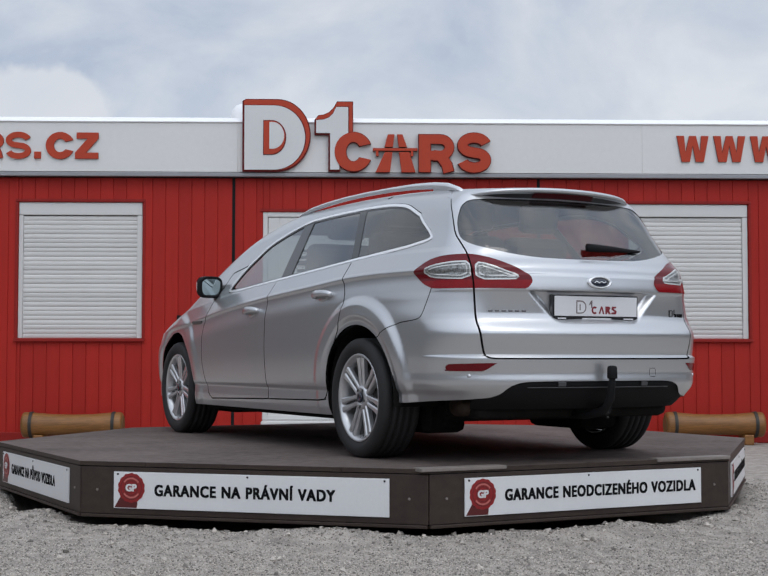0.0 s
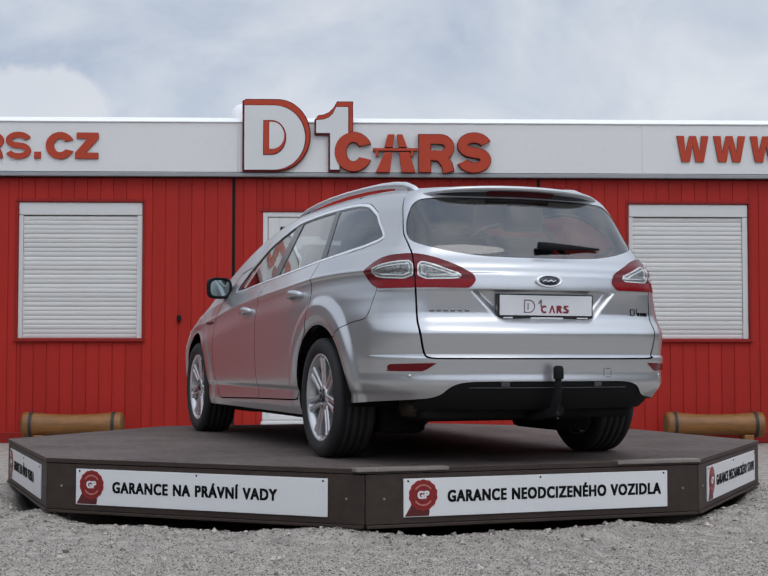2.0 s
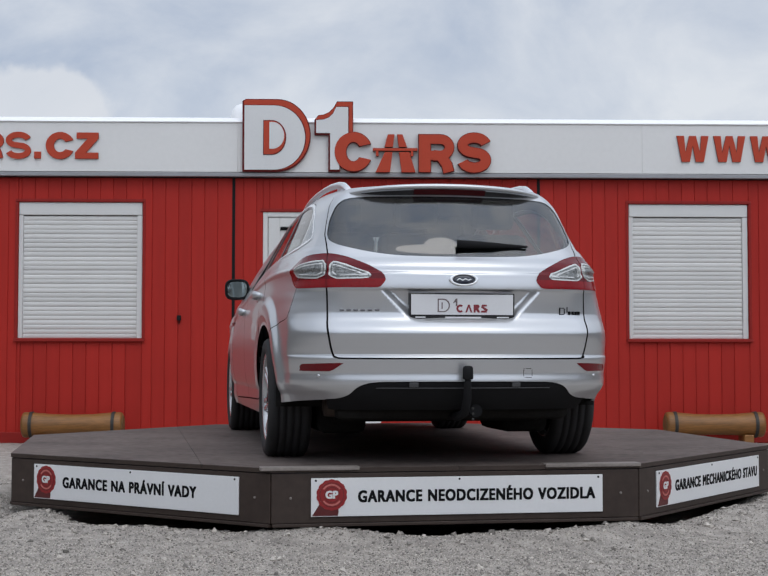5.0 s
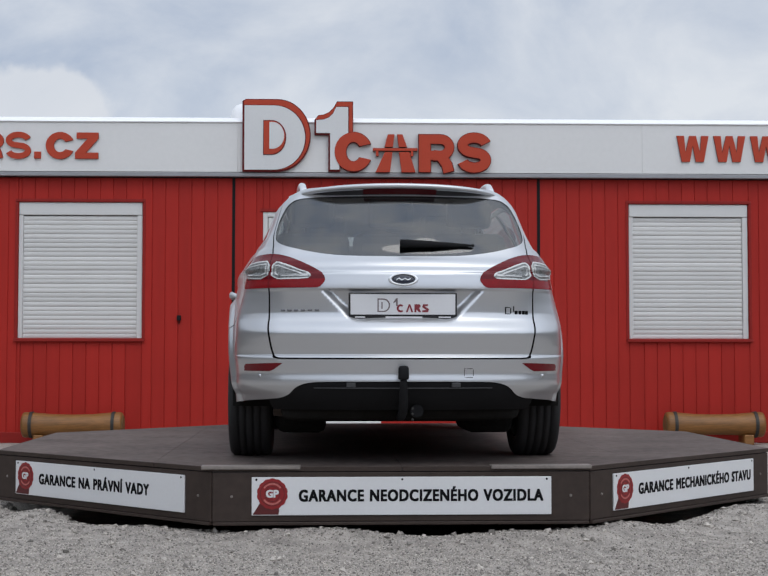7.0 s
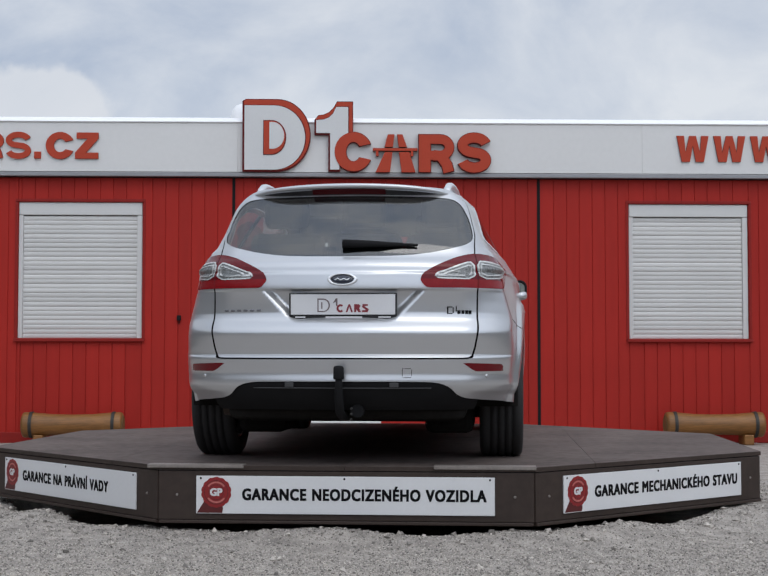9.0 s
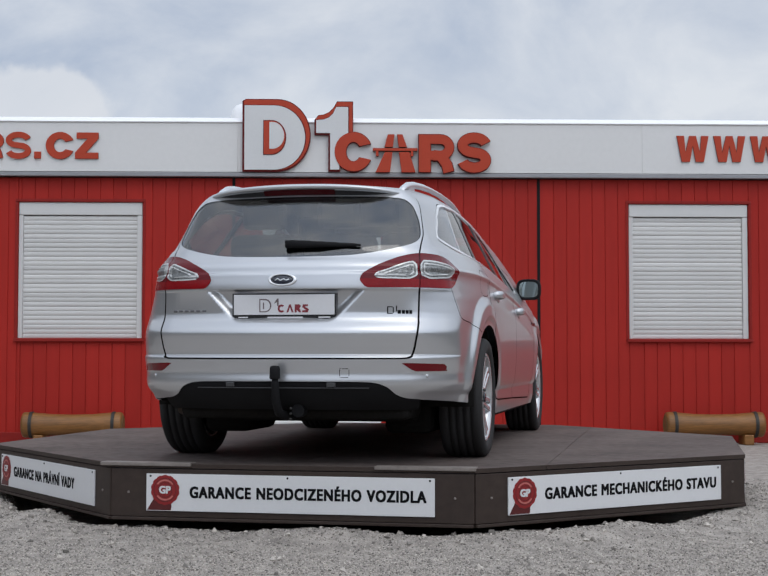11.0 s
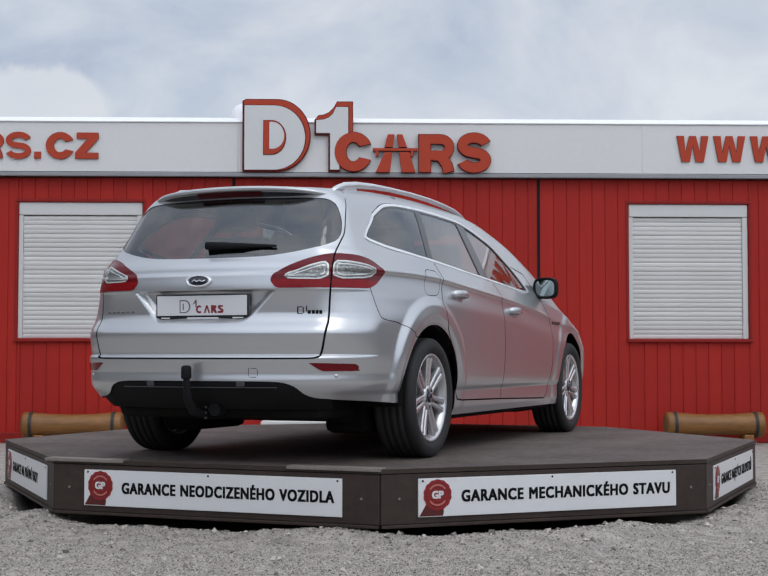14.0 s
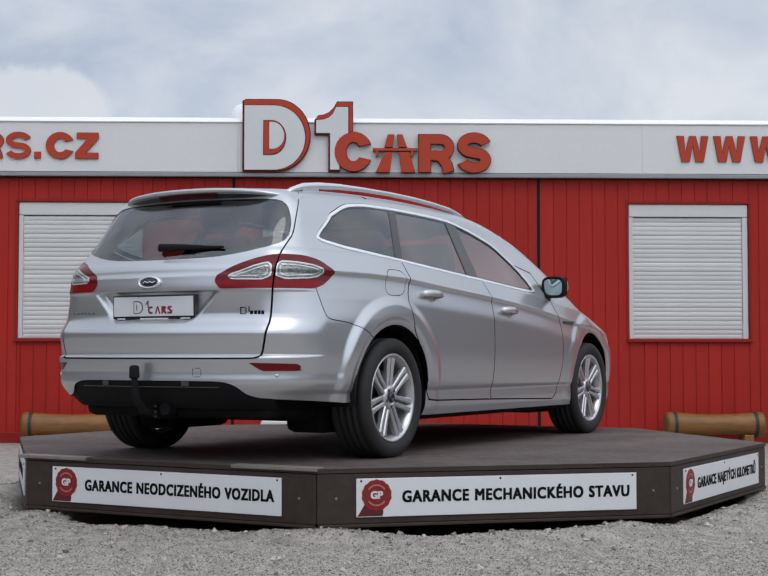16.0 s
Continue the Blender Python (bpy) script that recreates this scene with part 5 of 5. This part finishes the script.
def build_car():
    S = car_body()
    one = lambda k: [S[k]] if k in S else []
    body = skin_part("body_shell", one("body_shell"), SILVER, CAR, "silver metallic bodywork")
    tail = skin_part("tailgate", one("tailgate"), SILVER, CAR, "silver tailgate")
    spoiler(tail)
    rw = skin_part("rear_window", one("rear_window"), GLASS, tail, "tinted rear window", push=-0.003)
    bumper = skin_part("rear_bumper", one("rear_bumper"), SILVER, CAR, "silver rear bumper")
    skin_part("valance", one("valance"), PLASTIC, bumper, "black textured lower bumper", push=-0.010, rim=0.02)
    wsc = skin_part("windscreen", one("windscreen"), SCREEN, CAR, "tinted windscreen", push=-0.003)
    shell = [k for k in S if k in ("body_shell", "tailgate", "rear_bumper", "rear_door", "front_door", "inner_tail_light", "outer_tail_light", "inner_lamp_strip", "outer_lamp_strip", "outer_lamp_lens", "inner_lamp_lens", "valance", "bumper_reflector")]
    skin_part("inner_shell", [S[k] for k in shell], UNDER, CAR, "dark inside of the bodywork", push=-0.014)
    skin_part("quarter_panel", one("fuel_gap"), SILVER, CAR, sides=(-1,))
    skin_part("bumper_infill", one("tow_gap"), SILVER, bumper, sides=(-1,))
    for s in (1, -1):
        rd = skin_part("rear_door", one("rear_door"), SILVER, CAR, "silver rear door", sides=(s,))
        fd = skin_part("front_door", one("front_door"), SILVER, CAR, "silver front door", sides=(s,))
        skin_part("rear_door_window", one("rear_door_window"), GLASS, rd, "tinted glass", sides=(s,), push=-0.006)
        skin_part("front_door_window", one("front_door_window"), GLASS, fd, "tinted glass", sides=(s,), push=-0.006)
        skin_part("quarter_window", one("quarter_window"), GLASS, CAR, "tinted quarter glass", sides=(s,), push=-0.004)
        skin_part("pillar_trim", one("pillar_trim"), TRIM, CAR, "gloss black pillar trim", sides=(s,), push=-0.001, rim=0.006)
        skin_part("pillar_trim", one("centre_pillar_trim"), TRIM, CAR, "gloss black pillar trim", sides=(s,), push=-0.001, rim=0.006)
        skin_part("window_seal", one("window_seal"), TRIM, CAR, "black window seal", sides=(s,), push=-0.002, rim=0.006)
        skin_part("window_trim", one("window_trim"), CHROME, CAR, "chrome window surround", sides=(s,), push=0.003, rim=0.010)
        for k in ("outer", "inner"):
            lamp = skin_part("tail_light", one(k + "_tail_light"), LAMPRED, tail if k == "inner" else CAR, "red tail light with a clear band", sides=(s,), push=0.004, rim=0.016)
            skin_part("lamp_strip", one(k + "_lamp_strip"), LAMPSTRIP_LIT, lamp, "red lower lamp strip with shine-through put into its colour", sides=(s,), push=0.004, rim=0.016)
            skin_part("lamp_lens", one(k + "_lamp_lens"), LAMPCLEAR, lamp, "clear lamp section", sides=(s,), push=0.001, rim=0.008)
            skin_part("lamp_bezel", one(k + "_lamp_bezel"), BEZEL, lamp, "pale lamp surround", sides=(s,), push=0.0055, rim=0.010)
        skin_part("bumper_reflector", one("bumper_reflector"), LAMPRED, bumper, "red reflector", sides=(s,), push=0.003, rim=0.01)
        # door handles
        for door, q, z in ((rd, 1.925, 0.886), (fd, 2.945, 0.823)):
            bm = bmesh.new()
            path = [(-0.105, 0.006, 0.0), (-0.09, -0.022, 0.001), (-0.04, -0.033, 0.002), (0.04, -0.033, 0.002), (0.09, -0.022, 0.0), (0.105, 0.006, 0.0)]
            sweep(bm, path, [(0.010, 0.018), (0.013, 0.022), (0.013, 0.022), (0.013, 0.021), (0.012, 0.018), (0.010, 0.014)], 12)
            h = part("door_handle", bm, SILVER, door, "silver door handle", smooth=True)
            h.matrix_basis = on_skin(q, z, s)
            bm = bmesh.new()
            add_lathe(bm, [(-0.0005, 0.002), (-0.0015, 0.03), (0.004, 0.034)], 20, "Y", Matrix.Diagonal((1.7, 1, 0.85, 1)))
            cup = part("handle_cup", bm, SILVER, door, smooth=True)
            cup.matrix_basis = on_skin(q, z - 0.012, s, 0.002)
        # mirror
        mb = bmesh.new()
        mx = s * 0.885
        vs = bmesh.ops.create_uvsphere(mb, u_segments=20, v_segments=12, radius=1)["verts"]
        for v in vs:
            x, y, z = v.co
            p = lambda a: math.copysign(abs(a) ** 0.6, a)
            v.co = (p(x) * 0.083 * (1.0 - 0.10 * s * x), 0.10 * y if y > 0 else max(y, -0.25) * 0.10, p(z) * 0.072 + 0.006 * s * x)
        cap = mb.copy()
        bmesh.ops.delete(cap, geom=[v for v in cap.verts if v.co.y < 0.028], context="VERTS")
        for v in cap.verts:
            v.co *= 1.04
        mir = part("wing_mirror", mb, TRIM, CAR, "black wing mirror with a silver cap", smooth=True)
        part("mirror_cap", cap, SILVER, mir, "silver mirror cap", smooth=True)
        mir.matrix_basis = pose(mx, 0.78, 1.008)
        fr = bmesh.new()
        add_lathe(fr, [(-0.026, 0.70), (-0.044, 0.76), (-0.044, 0.98), (-0.034, 1.06), (0.012, 1.08), (0.02, 1.0)], 28, "Y", None, 0, True)
        for v in fr.verts:
            p = lambda a: math.copysign(abs(a) ** 0.6, a)
            v.co = (p(v.co.x) * 0.080, v.co.y, p(v.co.z) * 0.070)
        part("mirror_frame", fr, PLASTIC, mir, "black mirror frame", smooth=True)
        gl = bmesh.new()
        add_lathe(gl, [(-0.034, 0.76), (-0.030, 0.77)], 28, "Y")
        for v in gl.verts:
            p = lambda a: math.copysign(abs(a) ** 0.6, a)
            v.co = (p(v.co.x) * 0.080, v.co.y, p(v.co.z) * 0.070)
        part("mirror_glass", gl, MIRRORM, mir, "mirror glass").matrix_basis = pose(0, 0, 0, 9, 0, 0)
        arm = bmesh.new()
        sweep(arm, [(s * 0.70, 0.80, 0.945), (s * 0.78, 0.80, 0.948), (s * 0.86, 0.795, 0.962)], [(0.05, 0.026), (0.04, 0.020), (0.035, 0.022)], 12)
        part("mirror_arm", arm, TRIM, mir, "black mirror arm", smooth=True).matrix_parent_inverse = mir.matrix_basis.inverted()
        # roof rail
        bm = bmesh.new()
        ry = [-1.90, -1.83, -1.74, -1.60, -1.40, -1.15, -0.85, -0.55, -0.28, -0.05, 0.10, 0.20]
        path, rads = [], []
        for i, y in enumerate(ry):
            x = 0.492 + 0.03 * math.sin(math.pi * (y + 1.9) / 2.1)
            zr = float(roof_z(np.array([y]))[0]) - 0.085 * x * x - 0.10 * x**4
            lift = [-0.004, 0.016, 0.032, 0.041, 0.045, 0.046, 0.045, 0.042, 0.036, 0.027, 0.014, -0.004][i]
            path.append((s * x, y, zr + lift - 0.012))
            rads.append((0.019, (0.008, 0.014, 0.019, 0.019, 0.017, 0.014, 0.013, 0.013, 0.013, 0.013, 0.012, 0.008)[i]))
        sweep(bm, path, rads, 12)
        part("roof_rail", bm, SILVER_RAIL, CAR, "pale silver roof rail", smooth=True)
        for y0, y1 in ((-1.76, -1.60),):
            x = 0.495 + 0.03 * math.sin(math.pi * (y0 + 1.9) / 2.1)
            zr = float(roof_z(np.array([(y0 + y1) / 2]))[0]) - 0.085 * x * x - 0.10 * x**4
            part("rail_foot", box((s * x - 0.013, y0, zr - 0.03), (s * x + 0.013, y1, zr + 0.03), 0.008), SILVER_RAIL, CAR)
        # side vent and marker behind the front wheel
        v = part("side_vent", box((-0.09, -0.004, -0.012), (0.09, 0.01, 0.012), 0.004), TRIM, CAR, "dark side vent")
        v.matrix_basis = on_skin(3.93, 0.772, s, 0.001)
        # wheel arch liners
        for ya in (-AXLE, AXLE):
            bm = bmesh.new()
            add_lathe(bm, [(0.52, ARCH_R + 0.012), (0.86 if ya < 0 else 0.78, ARCH_R + 0.004)], 40, "X")
            bmesh.ops.delete(bm, geom=[f for f in bm.faces if len(f.verts) > 4 and abs(f.calc_center_median().x) > 0.7 and len(f.verts) > 10], context="FACES")
            bmesh.ops.delete(bm, geom=[vv for vv in bm.verts if vv.co.z < -0.07], context="VERTS")
            if s < 0:
                bmesh.ops.scale(bm, vec=(-1, 1, 1), verts=bm.verts[:])
            ln = part("arch_liner", bm, UNDER, CAR, "black wheel arch liner")
            ln.matrix_basis = pose(0, ya, ARCH_Z)
            wheel(CAR, s, ya)
        # exhaust end and rear light details
        part("parking_sensor", lathe([(-0.004, 0.002), (-0.003, 0.009), (0.004, 0.0105)], 14, "Y"), SILVER, bumper, smooth=True).matrix_basis = on_skin(0.655, 0.446, s)

    # rib and tabs on the black valance; the rib's highlight is in its lighter grey
    bm = bmesh.new()
    qs = [-0.43 + 0.86 * i / 24 for i in range(25)]
    sweep(bm, [on_skin(abs(q), 0.389, 1 if q >= 0 else -1, 0.002).translation for q in qs], [(0.004, 0.0022)] * 25, 6)
    part("valance_rib", bm, RIBM, bumper, "rib on the lower bumper with its highlight put into the grey", smooth=True)
    for s in (-1, 1):
        tab = part("valance_tab", box((-0.022, -0.003, -0.011), (0.022, 0.006, 0.011), 0.003), RIBM, bumper)
        tab.matrix_basis = on_skin(0.255, 0.404, s)
    # number plate holder with the dealer's mark as plain shapes
    mp = on_skin(0.0, 0.785, 1, 0.004) @ pose(0, 0, 0.004)
    holder = part("plate_holder", box((-0.266, -0.012, -0.066), (0.266, 0.02, 0.064), 0.004), TRIM, tail, "black plate holder")
    holder.matrix_basis = mp
    part("dealer_plate", box((-0.257, -0.016, -0.043), (0.257, -0.0125, 0.057), 0.002), PLATEM, holder, "white dealer plate")
    y = -0.0165
    halfround = [(-0.125, -0.030), (-0.095, -0.030)] + arc(-0.095, 0.003, 0.032, -90, 90, 10, 0.033) + [(-0.125, 0.036)]
    innerhr = [(-0.119, -0.025), (-0.096, -0.025)] + arc(-0.096, 0.002, 0.026, -90, 90, 10, 0.027) + [(-0.119, 0.030)]
    part("mark_edge", prism(halfround, y - 0.0004, y + 0.0002), PLATEGREY, holder)
    part("mark_face", prism(innerhr, y - 0.0012, y - 0.0006), PLATEM, holder)
    part("mark_bar", prism([(-0.106, -0.014), (-0.100, -0.014), (-0.100, 0.018), (-0.106, 0.018)], y - 0.002, y - 0.0014), PLATEGREY, holder)
    part("mark_stroke", prism([(-0.050, 0.012), (-0.034, 0.037), (-0.026, 0.037), (-0.026, 0.0), (-0.034, 0.0), (-0.034, 0.020)], y - 0.0004, y + 0.0002), PLATEGREY, holder)
    ringm = arc(-0.012, -0.012, 0.019, 45, 315, 14, 0.020) + arc(-0.011, -0.012, 0.010, 310, 50, 12, 0.010)
    part("mark_ring", prism(ringm, y - 0.0006, y + 0.0002), PLATERED, holder)
    part("mark_block", prism([(0.014, -0.031), (0.028, 0.008), (0.036, 0.008), (0.050, -0.031), (0.041, -0.031), (0.032, -0.005), (0.023, -0.031)], y - 0.0006, y + 0.0002), PLATERED, holder)
    part("mark_block", prism([(0.056, -0.031), (0.066, -0.031), (0.066, -0.018), (0.078, -0.031), (0.090, -0.031), (0.080, -0.012), (0.088, 0.0), (0.080, 0.008), (0.056, 0.008)], y - 0.0006, y + 0.0002), PLATERED, holder)
    part("mark_block", prism([(0.094, -0.031), (0.122, -0.031), (0.128, -0.016), (0.106, -0.002), (0.124, 0.0), (0.122, 0.008), (0.098, 0.008), (0.094, -0.006), (0.114, -0.020), (0.094, -0.022)], y - 0.0006, y + 0.0002), PLATERED, holder)
    for x0, x1 in ((-0.235, -0.185), (-0.085, 0.095), (0.175, 0.235)):
        part("holder_line", box((x0, -0.0135, -0.0585), (x1, -0.0122, -0.0520)), PLATEM, holder)

    # badge on the tailgate: dark oval in a chrome ring
    mb = on_skin(0.0, 0.916, 1, 0.002)
    ov = Matrix.Diagonal((1.0, 1.0, 0.42, 1.0))
    bm = bmesh.new()
    add_lathe(bm, [(-0.010, 0.058), (-0.013, 0.064), (-0.010, 0.072), (0.006, 0.074), (0.006, 0.056)], 40, "Y", ov, 0, True)
    part("badge_ring", bm, CHROME, tail, "chrome badge ring", smooth=True).matrix_basis = mb
    bm = bmesh.new()
    add_lathe(bm, [(-0.008, 0.001), (-0.0075, 0.04), (-0.005, 0.058), (0.004, 0.060)], 40, "Y", ov)
    bd = part("badge_oval", bm, BADGE, tail, "dark oval badge", smooth=True)
    bd.matrix_basis = mb
    bm = bmesh.new()
    sweep(bm, [(-0.036, -0.009, -0.004), (-0.022, -0.0095, 0.005), (-0.008, -0.0095, -0.004), (0.008, -0.0095, 0.004), (0.022, -0.009, -0.003), (0.036, -0.0085, 0.003)], [(0.0012, 0.0025)] * 6, 6)
    part("badge_stroke", bm, CHROME, bd, smooth=True)
    for k in range(6):
        bar = part("name_bar", box((-0.0115, -0.003, -0.0055), (0.0115, 0.004, 0.0055), 0.003), NAMEM, tail)
        bar.matrix_basis = on_skin(0.420 + 0.0285 * k, 0.768, -1, 0.001)
    for x0, x1, z0, z1 in ((-0.062, -0.056, -0.016, 0.020), (-0.056, -0.034, 0.016, 0.020), (-0.056, -0.034, -0.016, -0.012), (-0.034, -0.029, -0.012, 0.016), (-0.018, -0.013, -0.004, 0.024), (-0.010, 0.006, -0.016, 0.002), (0.011, 0.026, -0.016, 0.002), (0.030, 0.044, -0.016, 0.002), (0.048, 0.062, -0.016, 0.002)):
        d = part("dealer_mark", box((x0, -0.002, z0), (x1, 0.004, z1), 0.001), INK, tail)
        d.matrix_basis = on_skin(0.545, 0.766, 1, 0.0005)
    # rear wiper
    bm = bmesh.new()
    a, b = on_skin(0.0, 1.088, 1, 0.022), on_skin(0.36, 1.088, 1, 0.010)
    p0, p1 = a.translation + Vector((-0.01, 0, 0)), b.translation
    mid = p0.lerp(p1, 0.5) + Vector((0, -0.012, 0))
    sweep(bm, [p0, p0.lerp(mid, 0.4), mid, p0.lerp(p1, 0.8), p1], [(0.016, 0.021), (0.016, 0.020), (0.012, 0.015), (0.009, 0.010), (0.006, 0.006)], 10)
    wp = part("rear_wiper", bm, PLASTIC, tail, "black rear wiper", smooth=True)
    # tow bar with capped ball
    bm = bmesh.new()
    sweep(bm, [(-0.005, -2.05, 0.24), (-0.005, -2.30, 0.245), (-0.005, -2.44, 0.27), (-0.005, -2.49, 0.33), (-0.005, -2.505, 0.41), (-0.005, -2.508, 0.445)], [(0.022, 0.022), (0.022, 0.022), (0.022, 0.022), (0.021, 0.021), (0.018, 0.018), (0.014, 0.014)], 12)
    tow = part("tow_bar", bm, PLASTIC, CAR, "black tow bar", smooth=True)
    part("ball_cap", lathe([(0.430, 0.010), (0.431, 0.023), (0.437, 0.026), (0.485, 0.025), (0.494, 0.020), (0.497, 0.008)], 24, "Z", pose(-0.005, -2.508, 0)), PLASTIC, tow, "black ball cap", smooth=True)
    part("tow_socket", lathe([(-0.03, 0.004), (-0.03, 0.032), (0.03, 0.034), (0.03, 0.004)], 20, "Y", pose(0.07, -2.33, 0.275)), PLASTIC, tow)
    for zz in (0.235, 0.262, 0.288):
        part("tow_bolt", lathe([(-0.006, 0.003), (-0.005, 0.006), (0.006, 0.006)], 10, "Y", pose(0.045, -2.40, zz)), IRON, tow)
    # underbody
    part("spare_wheel_well", box((-0.60, -2.20, 0.225), (0.60, -1.85, 0.50), 0.04), UNDER, CAR, "dark spare wheel well")
    part("floor_pan", box((-0.82, -1.02, 0.188), (0.84, 1.02, 0.40), 0.03), UNDER, CAR, "dark underbody")
    part("rear_floor_pan", box((-0.56, -1.84, 0.20), (0.56, -1.03, 0.50), 0.03), UNDER, CAR)
    part("engine_undertray", box((-0.60, 1.03, 0.15), (0.60, 2.25, 0.50), 0.03), UNDER, CAR)
    for s in (-1, 1):
        part("rear_subframe", box((s * 0.50 - 0.13, -1.72, 0.135), (s * 0.50 + 0.13, -1.18, 0.42), 0.04), UNDER, CAR)
    bm = bmesh.new()
    sweep(bm, [(-0.64, -2.06, 0.290), (-0.45, -2.05, 0.290), (-0.15, -2.05, 0.290)], [(0.07, 0.05), (0.09, 0.06), (0.07, 0.05)], 16)
    part("silencer", bm, EXHAUST, CAR, "rusty exhaust silencer", smooth=True)
    bm = bmesh.new()
    sweep(bm, [(-0.70, -1.42, 0.27), (-0.3, -1.40, 0.235), (0.3, -1.40, 0.235), (0.70, -1.42, 0.27)], [(0.045, 0.04)] * 4, 10)
    part("rear_axle", bm, UNDER, CAR, "dark rear axle", smooth=True)
    bm = bmesh.new()
    for s in (-1, 1):
        sweep(bm, [(s * 0.55, -1.42, 0.24), (s * 0.50, -1.0, 0.22)], [(0.03, 0.03)] * 2, 8)
        sweep(bm, [(s * 0.60, -1.62, 0.24), (s * 0.58, -1.62, 0.50)], [(0.04, 0.04)] * 2, 10)
    part("suspension", bm, UNDER, CAR)
    # cabin
    part("cabin_floor", box((-0.74, -2.1, 0.50), (0.74, 1.5, 0.54)), SEATM, CAR, "dark cabin floor")
    part("load_cover", box((-0.60, -2.12, 0.985), (0.60, -1.22, 1.0), 0.004), SEATM, CAR, "dark luggage cover")
    part("dashboard", box((-0.72, 0.85, 0.60), (0.72, 1.45, 0.93), 0.05), SEATM, CAR, "dark dashboard")
    for x, ys, rake in ((-0.37, 0.10, 14), (0.37, 0.10, 14), (-0.45, -0.85, 12), (0.0, -0.85, 12), (0.45, -0.85, 12)):
        half = 0.25 if ys > 0 else 0.215
        seat = new("seat")
        seat.parent = CAR
        seat.matrix_basis = pose(x, ys, 0.54)
        seat["label"] = "dark fabric car seat"
        part("cushion", box((-half, -0.22, 0.0), (half, 0.30, 0.20), 0.05), SEATM, seat)
        back = part("backrest", box((-half, -0.06, 0.0), (half, 0.06, 0.58), 0.05), SEATM, seat)
        back.matrix_basis = pose(0, -0.20, 0.14, rake)
        hr = part("headrest", box((-0.13, -0.04, 0.61), (0.13, 0.04, 0.78), 0.035), SEATM, seat)
        hr.matrix_basis = pose(0, -0.20, 0.14, rake)


SILVER_RAIL = mat("pale_anodised", (0.74, 0.75, 0.77), 0.32, metal=0.6, var=0.03)
build_car()


def motions():
    rows_t, rows_c = [], []
    for i in range(9):
        t = 2.0 * i
        turn = RATE * (t - T_MID)
        rows_t.append((t, pose(0, 0, 0, 0, 0, turn - 0.9)))
        rows_c.append((t, pose(0, 0, DECK_Z, 0, 0, turn) @ CAR_AT))
    walk(TABLE, rows_t)
    walk(CAR, rows_c)


motions()
